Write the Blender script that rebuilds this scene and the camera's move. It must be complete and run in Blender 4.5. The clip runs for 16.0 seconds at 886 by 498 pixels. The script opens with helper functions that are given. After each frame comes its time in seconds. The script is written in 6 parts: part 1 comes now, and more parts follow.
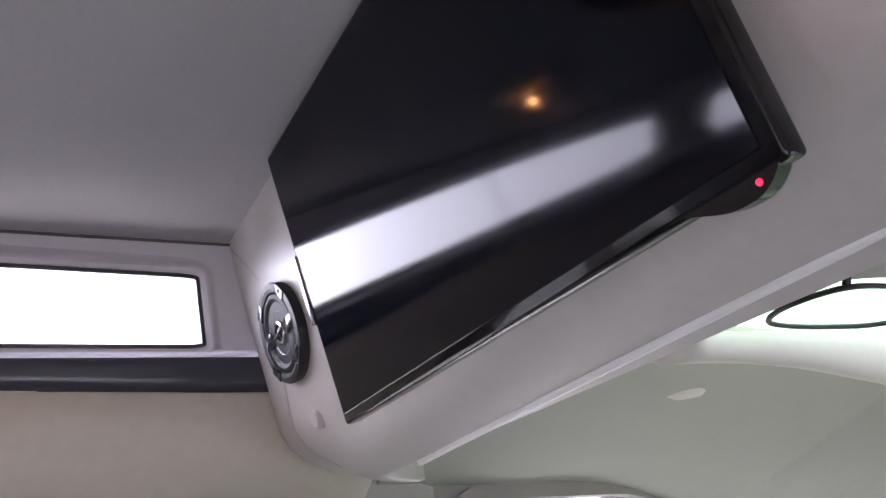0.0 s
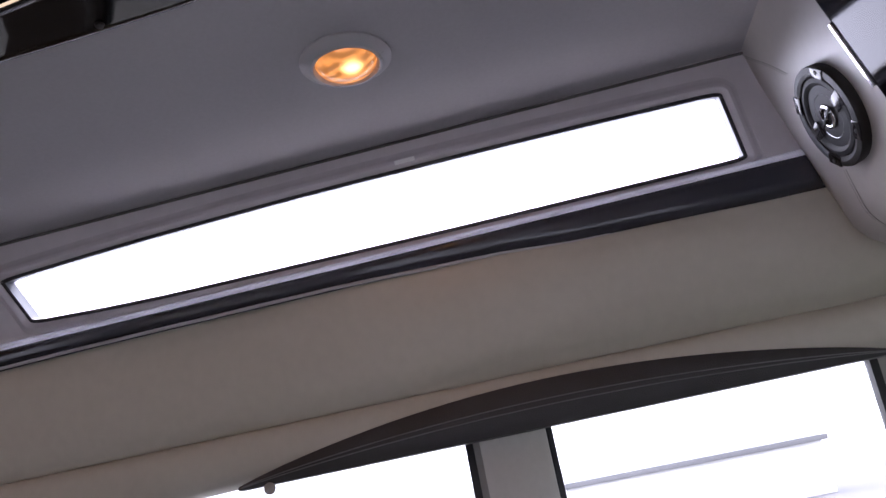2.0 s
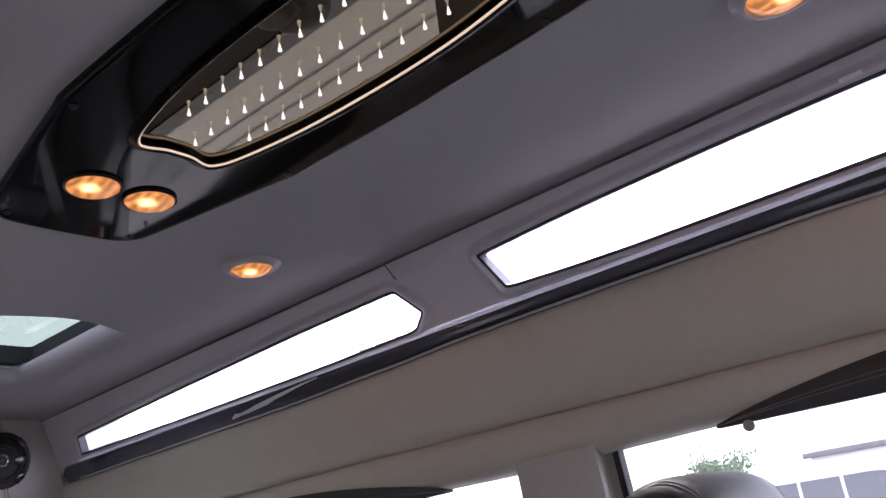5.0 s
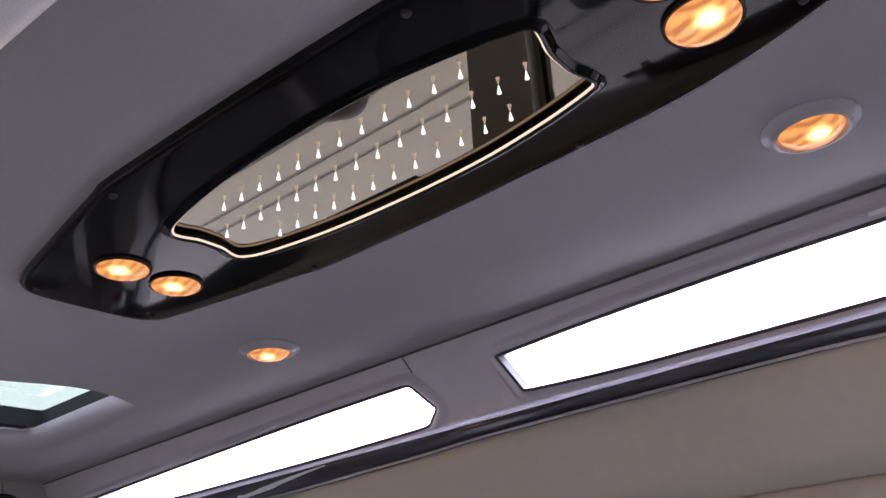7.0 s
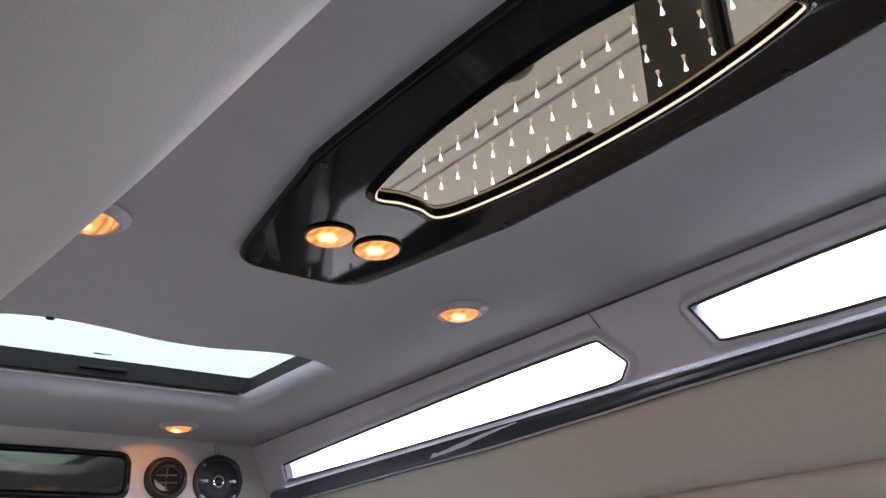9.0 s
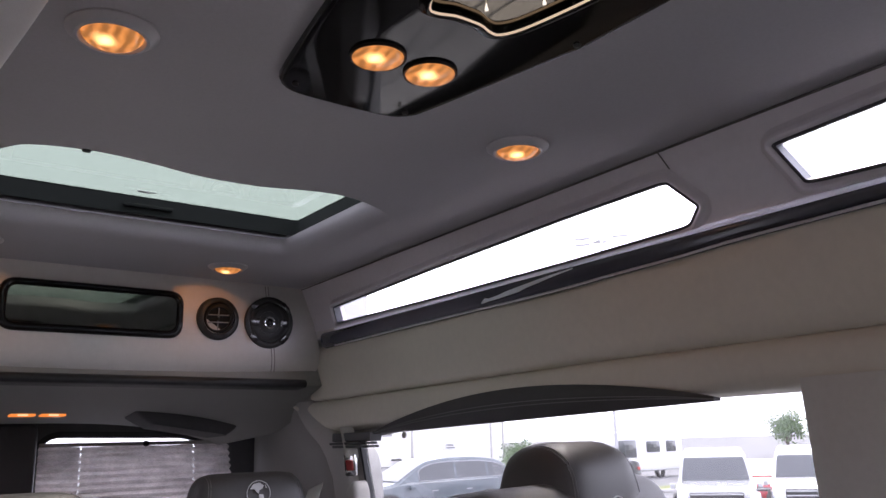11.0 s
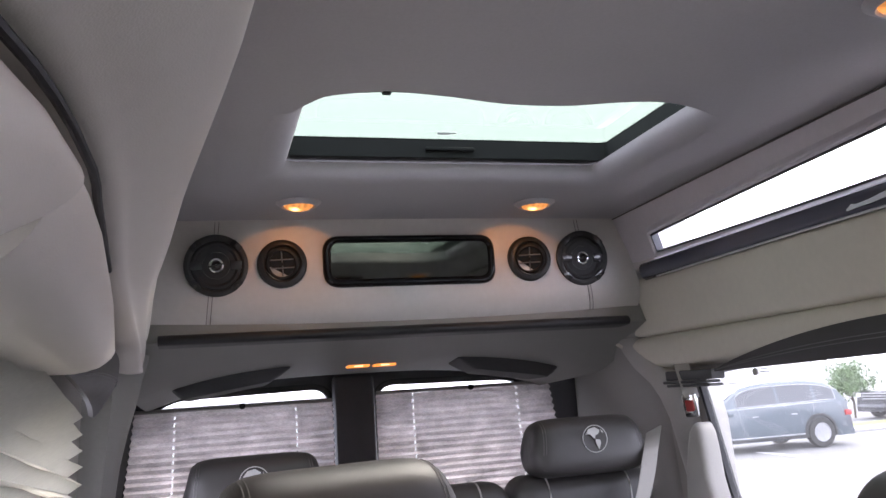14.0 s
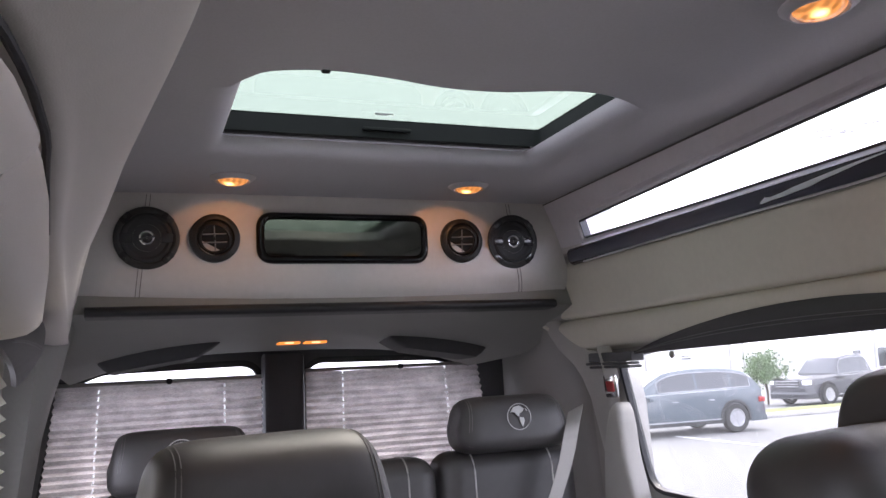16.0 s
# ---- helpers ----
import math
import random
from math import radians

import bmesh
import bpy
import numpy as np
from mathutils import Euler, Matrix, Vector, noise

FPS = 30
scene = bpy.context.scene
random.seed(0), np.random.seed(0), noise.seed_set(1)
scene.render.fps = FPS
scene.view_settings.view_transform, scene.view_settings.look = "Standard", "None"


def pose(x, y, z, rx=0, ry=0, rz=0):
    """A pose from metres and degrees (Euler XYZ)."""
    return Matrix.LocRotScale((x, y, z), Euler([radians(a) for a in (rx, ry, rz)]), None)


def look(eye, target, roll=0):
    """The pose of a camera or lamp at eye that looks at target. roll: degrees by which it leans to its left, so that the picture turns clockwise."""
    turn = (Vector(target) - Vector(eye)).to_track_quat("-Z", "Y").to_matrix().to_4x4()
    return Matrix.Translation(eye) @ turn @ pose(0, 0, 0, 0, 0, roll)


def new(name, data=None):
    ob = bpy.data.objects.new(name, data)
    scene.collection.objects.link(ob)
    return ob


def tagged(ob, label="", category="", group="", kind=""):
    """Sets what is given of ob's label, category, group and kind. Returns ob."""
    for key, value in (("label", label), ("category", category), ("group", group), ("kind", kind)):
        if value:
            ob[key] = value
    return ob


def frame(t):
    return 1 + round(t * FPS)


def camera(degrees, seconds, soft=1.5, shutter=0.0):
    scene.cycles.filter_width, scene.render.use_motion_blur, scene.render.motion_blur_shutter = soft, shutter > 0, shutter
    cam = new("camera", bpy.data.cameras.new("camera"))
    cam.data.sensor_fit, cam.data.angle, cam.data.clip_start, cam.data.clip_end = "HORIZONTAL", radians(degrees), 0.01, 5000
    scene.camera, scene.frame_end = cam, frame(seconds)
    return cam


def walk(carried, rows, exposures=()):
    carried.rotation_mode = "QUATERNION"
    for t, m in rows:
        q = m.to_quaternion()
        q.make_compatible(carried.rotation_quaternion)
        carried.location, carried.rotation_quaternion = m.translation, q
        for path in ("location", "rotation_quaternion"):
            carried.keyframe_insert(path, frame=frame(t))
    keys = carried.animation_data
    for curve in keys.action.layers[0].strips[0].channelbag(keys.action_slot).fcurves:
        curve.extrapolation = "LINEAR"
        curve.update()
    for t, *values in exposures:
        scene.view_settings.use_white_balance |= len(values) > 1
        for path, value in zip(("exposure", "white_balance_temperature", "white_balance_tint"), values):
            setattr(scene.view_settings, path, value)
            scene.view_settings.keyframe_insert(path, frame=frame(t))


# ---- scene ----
cam = camera(57.83, 16.0, soft=1.5)
# seconds, eye x y z, pitch, roll, yaw
ROWS = [
    (0, -0.4939, -0.5746, 1.3776, 22.367, -8.294, -120.992),
    (0.5, -0.4870, -0.5774, 1.3498, 21.317, -9.018, -109.040),
    (1, -0.4620, -0.5591, 1.3254, 19.492, -8.405, -97.657),
    (1.5, -0.4649, -0.5275, 1.3173, 18.565, -10.354, -92.120),
    (2, -0.4773, -0.5016, 1.3164, 19.221, -10.912, -83.923),
    (2.5, -0.4930, -0.4850, 1.3144, 18.742, -11.274, -77.628),
    (3, -0.5036, -0.4783, 1.3024, 19.118, -11.521, -72.643),
    (3.5, -0.5213, -0.4732, 1.3022, 19.444, -11.644, -67.500),
    (4, -0.5313, -0.4659, 1.3204, 18.494, -11.543, -60.105),
    (4.2, -0.5378, -0.4668, 1.3231, 17.887, -11.553, -57.189),
    (6.3, -0.5604, -0.4499, 1.3575, 21.568, -6.746, -50.879),
    (6.5, -0.5626, -0.4547, 1.3605, 22.671, -6.154, -51.328),
    (7, -0.5692, -0.4696, 1.3718, 25.093, -5.166, -53.370),
    (7.5, -0.5763, -0.4738, 1.3776, 27.032, -5.407, -54.512),
    (8, -0.5934, -0.4637, 1.3653, 27.701, -4.848, -51.332),
    (8.5, -0.6237, -0.4433, 1.3563, 26.655, -3.989, -44.414),
    (9, -0.6133, -0.4316, 1.3486, 23.840, -3.599, -41.286),
    (9.2, -0.6125, -0.4287, 1.3491, 22.348, -3.605, -40.121),
    (11.3, -0.5543, -0.3109, 1.3593, 12.826, -1.978, -36.424),
    (11.5, -0.5546, -0.2902, 1.3636, 12.940, -2.030, -33.748),
    (12, -0.5496, -0.2566, 1.3854, 13.243, -1.839, -24.220),
    (12.5, -0.5415, -0.1984, 1.3918, 13.618, -2.445, -21.136),
    (13, -0.5403, -0.1737, 1.3855, 13.556, -3.040, -19.128),
    (13.5, -0.5432, -0.1679, 1.3839, 11.377, -3.419, -17.323),
    (14, -0.5324, -0.1364, 1.3906, 9.746, -3.835, -16.438),
    (14.5, -0.5311, -0.1245, 1.3897, 8.694, -3.967, -16.313),
    (15, -0.5445, -0.1548, 1.3809, 8.309, -3.949, -16.386),
    (15.5, -0.5437, -0.1590, 1.3755, 8.353, -3.635, -16.759),
    (16, -0.5423, -0.1680, 1.3787, 8.242, -2.822, -21.144),
]
EXPO = [(0, 3.25, 6800, 19), (0.5, 3.04, 6700, 18), (1.0, 2.80, 6600, 18), (1.5, 2.54, 6500, 19), (2.5, 2.44, 6500, 19), (4.0, 2.27, 6500, 19), (6.5, 2.51, 6500, 22), (7.0, 2.71, 6500, 22), (7.5, 3.00, 6500, 21), (8.0, 3.18, 6600, 16), (8.5, 3.21, 6600, 14), (9.0, 2.93, 6600, 14), (11.5, 2.04, 6800, 19), (12.0, 2.53, 6800, 18), (12.5, 2.75, 6800, 17), (13.5, 2.76, 6800, 15), (14.5, 2.79, 6800, 15), (15.5, 2.72, 6800, 15), (16, 2.55, 6800, 15)]
walk(cam, [(t, pose(x, y, z, 90 + p, 0, w) @ pose(0, 0, 0, 0, 0, r)) for t, x, y, z, p, r, w in ROWS], EXPO)

# ---- world and daylight: bright overcast ----
world = bpy.data.worlds.new("sky")
scene.world = world
world.use_nodes = True
wn, wl = world.node_tree.nodes, world.node_tree.links
wn.clear()
sky = wn.new("ShaderNodeTexSky")
sky.sky_type = "NISHITA"
sky.sun_disc = False
sky.sun_elevation = radians(50)
sky.sun_rotation = radians(60)
sky.air_density, sky.dust_density, sky.ozone_density = 1.0, 4.0, 1.0
veil = wn.new("ShaderNodeMixRGB")
veil.inputs[0].default_value = 0.85
veil.inputs[2].default_value = (10.7, 11.2, 13.8, 1)
wl.new(sky.outputs[0], veil.inputs[1])
bg = wn.new("ShaderNodeBackground")
bg.inputs[1].default_value = 0.15
wo = wn.new("ShaderNodeOutputWorld")
wl.new(veil.outputs[0], bg.inputs[0])
wl.new(bg.outputs[0], wo.inputs[0])
sun_data = bpy.data.lights.new("sun", "SUN")
sun_data.energy, sun_data.angle, sun_data.color = 1.2, radians(25), (1.0, 0.96, 0.9)
sun_ob = new("sun", sun_data)
sun_ob.matrix_world = look((20, 12, 30), (0, 0, 0))


# ---- materials ----
def mat(name, col, rough=0.6, metal=0.0, var=0.12, scale=40.0, bump=0.0, bscale=300.0, spec=0.5, big=2.0, coat=0.0, pattern="noise", alpha=None):
    """Two scales of tone variation, and a fine relief."""
    m = bpy.data.materials.new(name)
    m.use_nodes = True
    n, l = m.node_tree.nodes, m.node_tree.links
    b = n["Principled BSDF"]
    co = n.new("ShaderNodeTexCoord")
    f1 = n.new("ShaderNodeTexNoise")
    f1.inputs["Scale"].default_value, f1.inputs["Detail"].default_value = scale, 4
    f2 = n.new("ShaderNodeTexNoise")
    f2.inputs["Scale"].default_value, f2.inputs["Detail"].default_value = big, 3
    for f in (f1, f2):
        l.new(co.outputs["Object"], f.inputs["Vector"])
    add = n.new("ShaderNodeMath")
    add.operation = "ADD"
    l.new(f1.outputs["Fac"], add.inputs[0])
    l.new(f2.outputs["Fac"], add.inputs[1])
    ramp = n.new("ShaderNodeMapRange")
    ramp.inputs[1].default_value, ramp.inputs[2].default_value = 0.6, 1.4
    ramp.inputs[3].default_value, ramp.inputs[4].default_value = 1 - var, 1 + var
    l.new(add.outputs[0], ramp.inputs[0])
    tone = n.new("ShaderNodeMixRGB")
    tone.blend_type = "MULTIPLY"
    tone.inputs[0].default_value = 1
    tone.inputs[1].default_value = (*col, 1)
    l.new(ramp.outputs[0], tone.inputs[2])
    l.new(tone.outputs[0], b.inputs["Base Color"])
    rr = n.new("ShaderNodeMapRange")
    rr.inputs[3].default_value, rr.inputs[4].default_value = max(rough - min(0.08, rough * 0.35), 0.005), min(rough + min(0.08, rough * 0.35), 1)
    l.new(f1.outputs["Fac"], rr.inputs[0])
    l.new(rr.outputs[0], b.inputs["Roughness"])
    b.inputs["Metallic"].default_value = metal
    b.inputs["Specular IOR Level"].default_value = spec
    b.inputs["Coat Weight"].default_value = coat
    b.inputs["Coat Roughness"].default_value = 0.04
    if bump > 0:
        if pattern == "leather":
            g = n.new("ShaderNodeTexVoronoi")
            g.inputs["Scale"].default_value = bscale
            out = g.outputs["Distance"]
        else:
            g = n.new("ShaderNodeTexNoise")
            g.inputs["Scale"].default_value, g.inputs["Detail"].default_value = bscale, 3
            out = g.outputs["Fac"]
        l.new(co.outputs["Object"], g.inputs["Vector"])
        bp = n.new("ShaderNodeBump")
        bp.inputs["Strength"].default_value, bp.inputs["Distance"].default_value = bump, 0.002
        l.new(out, bp.inputs["Height"])
        l.new(bp.outputs[0], b.inputs["Normal"])
    return m


def glow(name, col, power):
    m = bpy.data.materials.new(name)
    m.use_nodes = True
    b = m.node_tree.nodes["Principled BSDF"]
    b.inputs["Base Color"].default_value = (*col, 1)
    b.inputs["Emission Color"].default_value = (*col, 1)
    b.inputs["Emission Strength"].default_value = power
    b.inputs["Roughness"].default_value = 0.2
    return m


def glass(name, tint, mix=0.08, rough=0.0, haze=0.0):
    m = bpy.data.materials.new(name)
    m.use_nodes = True
    n, l = m.node_tree.nodes, m.node_tree.links
    n.clear()
    t = n.new("ShaderNodeBsdfTransparent")
    t.inputs[0].default_value = (*tint, 1)
    g = n.new("ShaderNodeBsdfGlossy")
    g.inputs["Roughness"].default_value = rough
    fw = n.new("ShaderNodeLayerWeight")
    fw.inputs[0].default_value = 0.5
    pw = n.new("ShaderNodeMath")
    pw.operation, pw.inputs[1].default_value = "POWER", 5
    l.new(fw.outputs["Facing"], pw.inputs[0])
    fr = n.new("ShaderNodeMath")
    fr.operation, fr.inputs[1].default_value, fr.inputs[2].default_value = "MULTIPLY_ADD", 0.5, 0.03
    l.new(pw.outputs[0], fr.inputs[0])
    x = n.new("ShaderNodeMixShader")
    o = n.new("ShaderNodeOutputMaterial")
    l.new(fr.outputs[0], x.inputs[0])
    l.new(t.outputs[0], x.inputs[1])
    l.new(g.outputs[0], x.inputs[2])
    if haze:
        d = n.new("ShaderNodeBsdfTranslucent")
        d.inputs[0].default_value = (0.9, 0.92, 0.93, 1)
        hz = n.new("ShaderNodeMixShader")
        hz.inputs[0].default_value = haze
        l.new(x.outputs[0], hz.inputs[1])
        l.new(d.outputs[0], hz.inputs[2])
        l.new(hz.outputs[0], o.inputs[0])
    else:
        l.new(x.outputs[0], o.inputs[0])
    return m


HEADLINER = mat("headliner_suede", (0.472, 0.458, 0.480), 0.95, var=0.05, scale=180, bump=0.12, bscale=900, spec=0.15, big=3)
VINYL = mat("taupe_vinyl", (0.605, 0.567, 0.488), 0.42, var=0.05, scale=60, bump=0.07, bscale=900, pattern="leather", big=3)
PANEL = mat("grey_vinyl", (0.57, 0.54, 0.52), 0.36, var=0.05, scale=60, bump=0.07, bscale=900, pattern="leather", big=3)
UPPER = mat("mauve_grey_vinyl", (0.655, 0.612, 0.645), 0.32, var=0.05, scale=60, bump=0.07, bscale=900, pattern="leather", big=3)
# taupe vinyl again, with the passenger side's pinker light put into its colour
TINTVINYL = mat("taupe_vinyl_mauve_cast", (0.605, 0.558, 0.512), 0.42, var=0.05, scale=60, bump=0.07, bscale=900, pattern="leather", big=3)
POST = mat("pale_post_plastic", (0.56, 0.54, 0.50), 0.5, var=0.05, scale=90, bump=0.1, bscale=900, big=4)
TRIM = mat("grey_plastic_trim", (0.40, 0.385, 0.365), 0.5, var=0.05, scale=90, bump=0.1, bscale=900, big=4)
DARKTRIM = mat("dark_grey_fabric", (0.10, 0.10, 0.105), 0.8, var=0.1, scale=120, bump=0.2, bscale=900)
RAIL = mat("dark_gloss_rail", (0.046, 0.048, 0.064), 0.22, var=0.03, scale=20, coat=0.4)
GLOSS = mat("gloss_black", (0.006, 0.006, 0.007), 0.05, var=0.2, scale=15, spec=0.28)
BLACK = mat("black_plastic", (0.014, 0.014, 0.015), 0.48, var=0.2, scale=60, bump=0.08, bscale=900)
RUBBER = mat("black_rubber", (0.015, 0.016, 0.018), 0.6, var=0.2, scale=60)
LEATHER = mat("charcoal_leather", (0.055, 0.052, 0.051), 0.42, var=0.12, scale=40, bump=0.14, bscale=1300, pattern="leather")
VALANCE = mat("dark_valance_leather", (0.050, 0.049, 0.052), 0.5, var=0.12, scale=40, bump=0.25, bscale=600, pattern="leather")
STITCH = mat("pale_stitching", (0.42, 0.41, 0.40), 0.8, var=0.15, scale=300)
SEAMDARK = mat("seam_shadow_piping", (0.12, 0.11, 0.105), 0.7, var=0.1)
CHROME = mat("chrome", (0.75, 0.75, 0.76), 0.12, metal=1.0, var=0.04)
BRASS = glow("lit_edge_strip", (1.0, 0.78, 0.58), 0.14)
RINGGREY = mat("lamp_bezel_grey", (0.52, 0.50, 0.52), 0.30, var=0.04)
SILL = mat("pale_translucent_sill", (0.78, 0.77, 0.80), 0.3, var=0.03)
GASKETGREY = mat("dark_gasket", (0.035, 0.036, 0.045), 0.45, var=0.05)
REARSHELL = mat("dark_grey_rear_shell", (0.262, 0.262, 0.245), 0.62, var=0.05, scale=90, bump=0.08, bscale=900, big=4)
FADEDPRINT = mat("grey_glass_print", (0.35, 0.36, 0.36), 0.7)
SUNFRAME = mat("sunroof_frame_black", (0.010, 0.012, 0.012), 0.65, var=0.1, spec=0.2)
EMBLEM = mat("silver_embroidery", (0.55, 0.55, 0.54), 0.5, var=0.1, scale=400, bump=0.3, bscale=1500)
BELT = mat("grey_webbing", (0.40, 0.385, 0.36), 0.75, var=0.06, scale=300, bump=0.4, bscale=1800)
CARPET = mat("dark_carpet", (0.06, 0.057, 0.053), 0.95, var=0.25, scale=250, bump=0.5, bscale=700)
WALLTRIM = mat("grey_side_trim", (0.33, 0.315, 0.295), 0.6, var=0.06, scale=90, bump=0.1, bscale=800)
AMBER = glow("amber_lens_lit", (1.0, 0.30, 0.065), 0.19)
AMBERCORE = glow("amber_lens_core", (1.0, 0.62, 0.34), 0.30)


def lens_material():
    """A ribbed amber lens with a hot spot round its filament."""
    m = bpy.data.materials.new("lit_lens")
    m.use_nodes = True
    n, l = m.node_tree.nodes, m.node_tree.links
    b = n["Principled BSDF"]
    co = n.new("ShaderNodeTexCoord")
    sep = n.new("ShaderNodeVectorMath")
    sep.operation = "MULTIPLY"
    sep.inputs[1].default_value = (1, 1, 0)
    l.new(co.outputs["Object"], sep.inputs[0])
    off = n.new("ShaderNodeVectorMath")
    off.operation = "SUBTRACT"
    off.inputs[1].default_value = (-0.010, -0.008, 0)
    l.new(sep.outputs[0], off.inputs[0])
    ln = n.new("ShaderNodeVectorMath")
    ln.operation = "LENGTH"
    l.new(off.outputs[0], ln.inputs[0])
    hot = n.new("ShaderNodeMapRange")
    hot.interpolation_type = "SMOOTHERSTEP"
    hot.inputs[1].default_value, hot.inputs[2].default_value = 0.002, 0.020
    hot.inputs[3].default_value, hot.inputs[4].default_value = 1.0, 0.0
    l.new(ln.outputs["Value"], hot.inputs[0])
    ns = n.new("ShaderNodeTexNoise")
    ns.inputs["Scale"].default_value, ns.inputs["Detail"].default_value = 60, 3
    ns.inputs["Distortion"].default_value = 1.2
    l.new(co.outputs["Object"], ns.inputs["Vector"])
    wv = n.new("ShaderNodeTexWave")
    wv.inputs["Scale"].default_value, wv.inputs["Distortion"].default_value = 22, 7.0
    l.new(co.outputs["Object"], wv.inputs["Vector"])
    mul = n.new("ShaderNodeMath")
    mul.operation = "MULTIPLY"
    l.new(ns.outputs["Fac"], mul.inputs[0])
    l.new(wv.outputs["Fac"], mul.inputs[1])
    base = n.new("ShaderNodeMapRange")
    base.inputs[1].default_value, base.inputs[2].default_value = 0.05, 0.5
    base.inputs[3].default_value, base.inputs[4].default_value = 0.070, 0.185
    l.new(mul.outputs[0], base.inputs[0])
    add = n.new("ShaderNodeMath")
    add.operation, add.inputs[1].default_value = "MULTIPLY_ADD", 0.55
    l.new(hot.outputs[0], add.inputs[0])
    l.new(base.outputs[0], add.inputs[2])
    col = n.new("ShaderNodeMixRGB")
    col.inputs[1].default_value, col.inputs[2].default_value = (1.0, 0.36, 0.085, 1), (1.0, 0.64, 0.26, 1)
    l.new(hot.outputs[0], col.inputs[0])
    b.inputs["Base Color"].default_value = (0.62, 0.36, 0.16, 1)
    b.inputs["Roughness"].default_value = 0.12
    l.new(col.outputs[0], b.inputs["Emission Color"])
    l.new(add.outputs[0], b.inputs["Emission Strength"])
    return m


LENS = lens_material()
BRONZE = mat("bronze_mirror", (0.165, 0.146, 0.110), 0.02, metal=1.0, var=0.03)
STAR = glow("star_light", (1.0, 0.94, 0.84), 0.24)
LED = glow("red_led", (1.0, 0.015, 0.05), 0.4)
CLEAR = glass("clear_strip_glass", (0.95, 0.96, 0.97))
SMOKED = glass("tinted_window_glass", (0.68, 0.69, 0.69), haze=0.012)
ROOFGLASS = glass("green_roof_glass", (0.312, 0.348, 0.306))
PRIVACY = glass("privacy_glass", (0.88, 0.89, 0.88))
WINDSHIELD = glass("windshield_glass", (0.36, 0.45, 0.36))


def let_light(m, share):
    """Cloth that lets part of the daylight through."""
    n, l = m.node_tree.nodes, m.node_tree.links
    b = n["Principled BSDF"]
    tr = n.new("ShaderNodeBsdfTranslucent")
    src = b.inputs["Base Color"].links[0].from_socket
    l.new(src, tr.inputs[0])
    mx = n.new("ShaderNodeMixShader")
    mx.inputs[0].default_value = share
    l.new(b.outputs[0], mx.inputs[1])
    l.new(tr.outputs[0], mx.inputs[2])
    l.new(mx.outputs[0], n["Material Output"].inputs[0])


let_light(SILL, 0.55)


# ---- mesh helpers ----
def mesh_ob(name, bm, material, smooth=35):
    me = bpy.data.meshes.new(name)
    bmesh.ops.recalc_face_normals(bm, faces=bm.faces)
    bm.to_mesh(me)
    bm.free()
    me.materials.append(material)
    if smooth:
        for p in me.polygons:
            p.use_smooth = True
        me.set_sharp_from_angle(angle=radians(smooth))
    return new(name, me)


def part(name, bm, material, parent, label="", smooth=35):
    ob = mesh_ob(name, bm, material, smooth)
    if parent:
        ob.parent = parent
    if label:
        ob["label"] = label
    return ob


def thing(name, label, category, at=(0, 0, 0), group="", kind="", turn=0):
    ob = new(name)
    ob.matrix_world = pose(*at, 0, 0, turn)
    ob.empty_display_size = 0.05
    return tagged(ob, label, category, group, kind)


def solid(name, bm, material, label, category, kind="structure", smooth=35):
    return tagged(mesh_ob(name, bm, material, smooth), label, category, "", kind)


def box(bm, lo, hi, r=0.0, seg=2, m=None):
    """A box from corner to corner with rounded edges."""
    c = [(a + b) / 2 for a, b in zip(lo, hi)]
    s = [abs(b - a) for a, b in zip(lo, hi)]
    made = bmesh.ops.create_cube(bm, size=1, matrix=Matrix.LocRotScale(c, None, s))
    vs = made["verts"]
    if r > 0:
        es = list({e for v in vs for e in v.link_edges})
        res = bmesh.ops.bevel(bm, geom=es, offset=min(r, min(s) * 0.49), segments=seg, profile=0.5, affect="EDGES")
        vs = list({v for f in res["faces"] for v in f.verts} | {v for v in vs if v.is_valid})
    if m:
        bmesh.ops.transform(bm, matrix=m, verts=[v for v in vs if v.is_valid])
    return bm


def loft(bm, rings, closed=True, cap=True):
    """Skin a row of rings with the same number of points."""
    vr = [[bm.verts.new(p) for p in r] for r in rings]
    n = len(vr[0])
    for a, b in zip(vr, vr[1:]):
        for i in range(n if closed else n - 1):
            j = (i + 1) % n
            bm.faces.new((a[i], a[j], b[j], b[i]))
    if cap and closed:
        bm.faces.new(vr[0][::-1])
        bm.faces.new(vr[-1])
    return bm


def smoothed(pts, per=6, closed=False):
    """A Catmull-Rom curve through points of any dimension."""
    pts = [Vector(p) for p in pts]
    n, out = len(pts), []
    for i in range(n if closed else n - 1):
        p0 = pts[i - 1] if closed or i else pts[0]
        p1, p2 = pts[i], pts[(i + 1) % n]
        p3 = pts[(i + 2) % n] if closed or i + 2 < n else pts[-1]
        for k in range(per):
            u = k / per
            out.append(0.5 * ((2 * p1) + (p2 - p0) * u + (2 * p0 - 5 * p1 + 4 * p2 - p3) * u * u + (3 * p1 - p0 - 3 * p2 + p3) * u ** 3))
    if not closed:
        out.append(pts[-1])
    return out


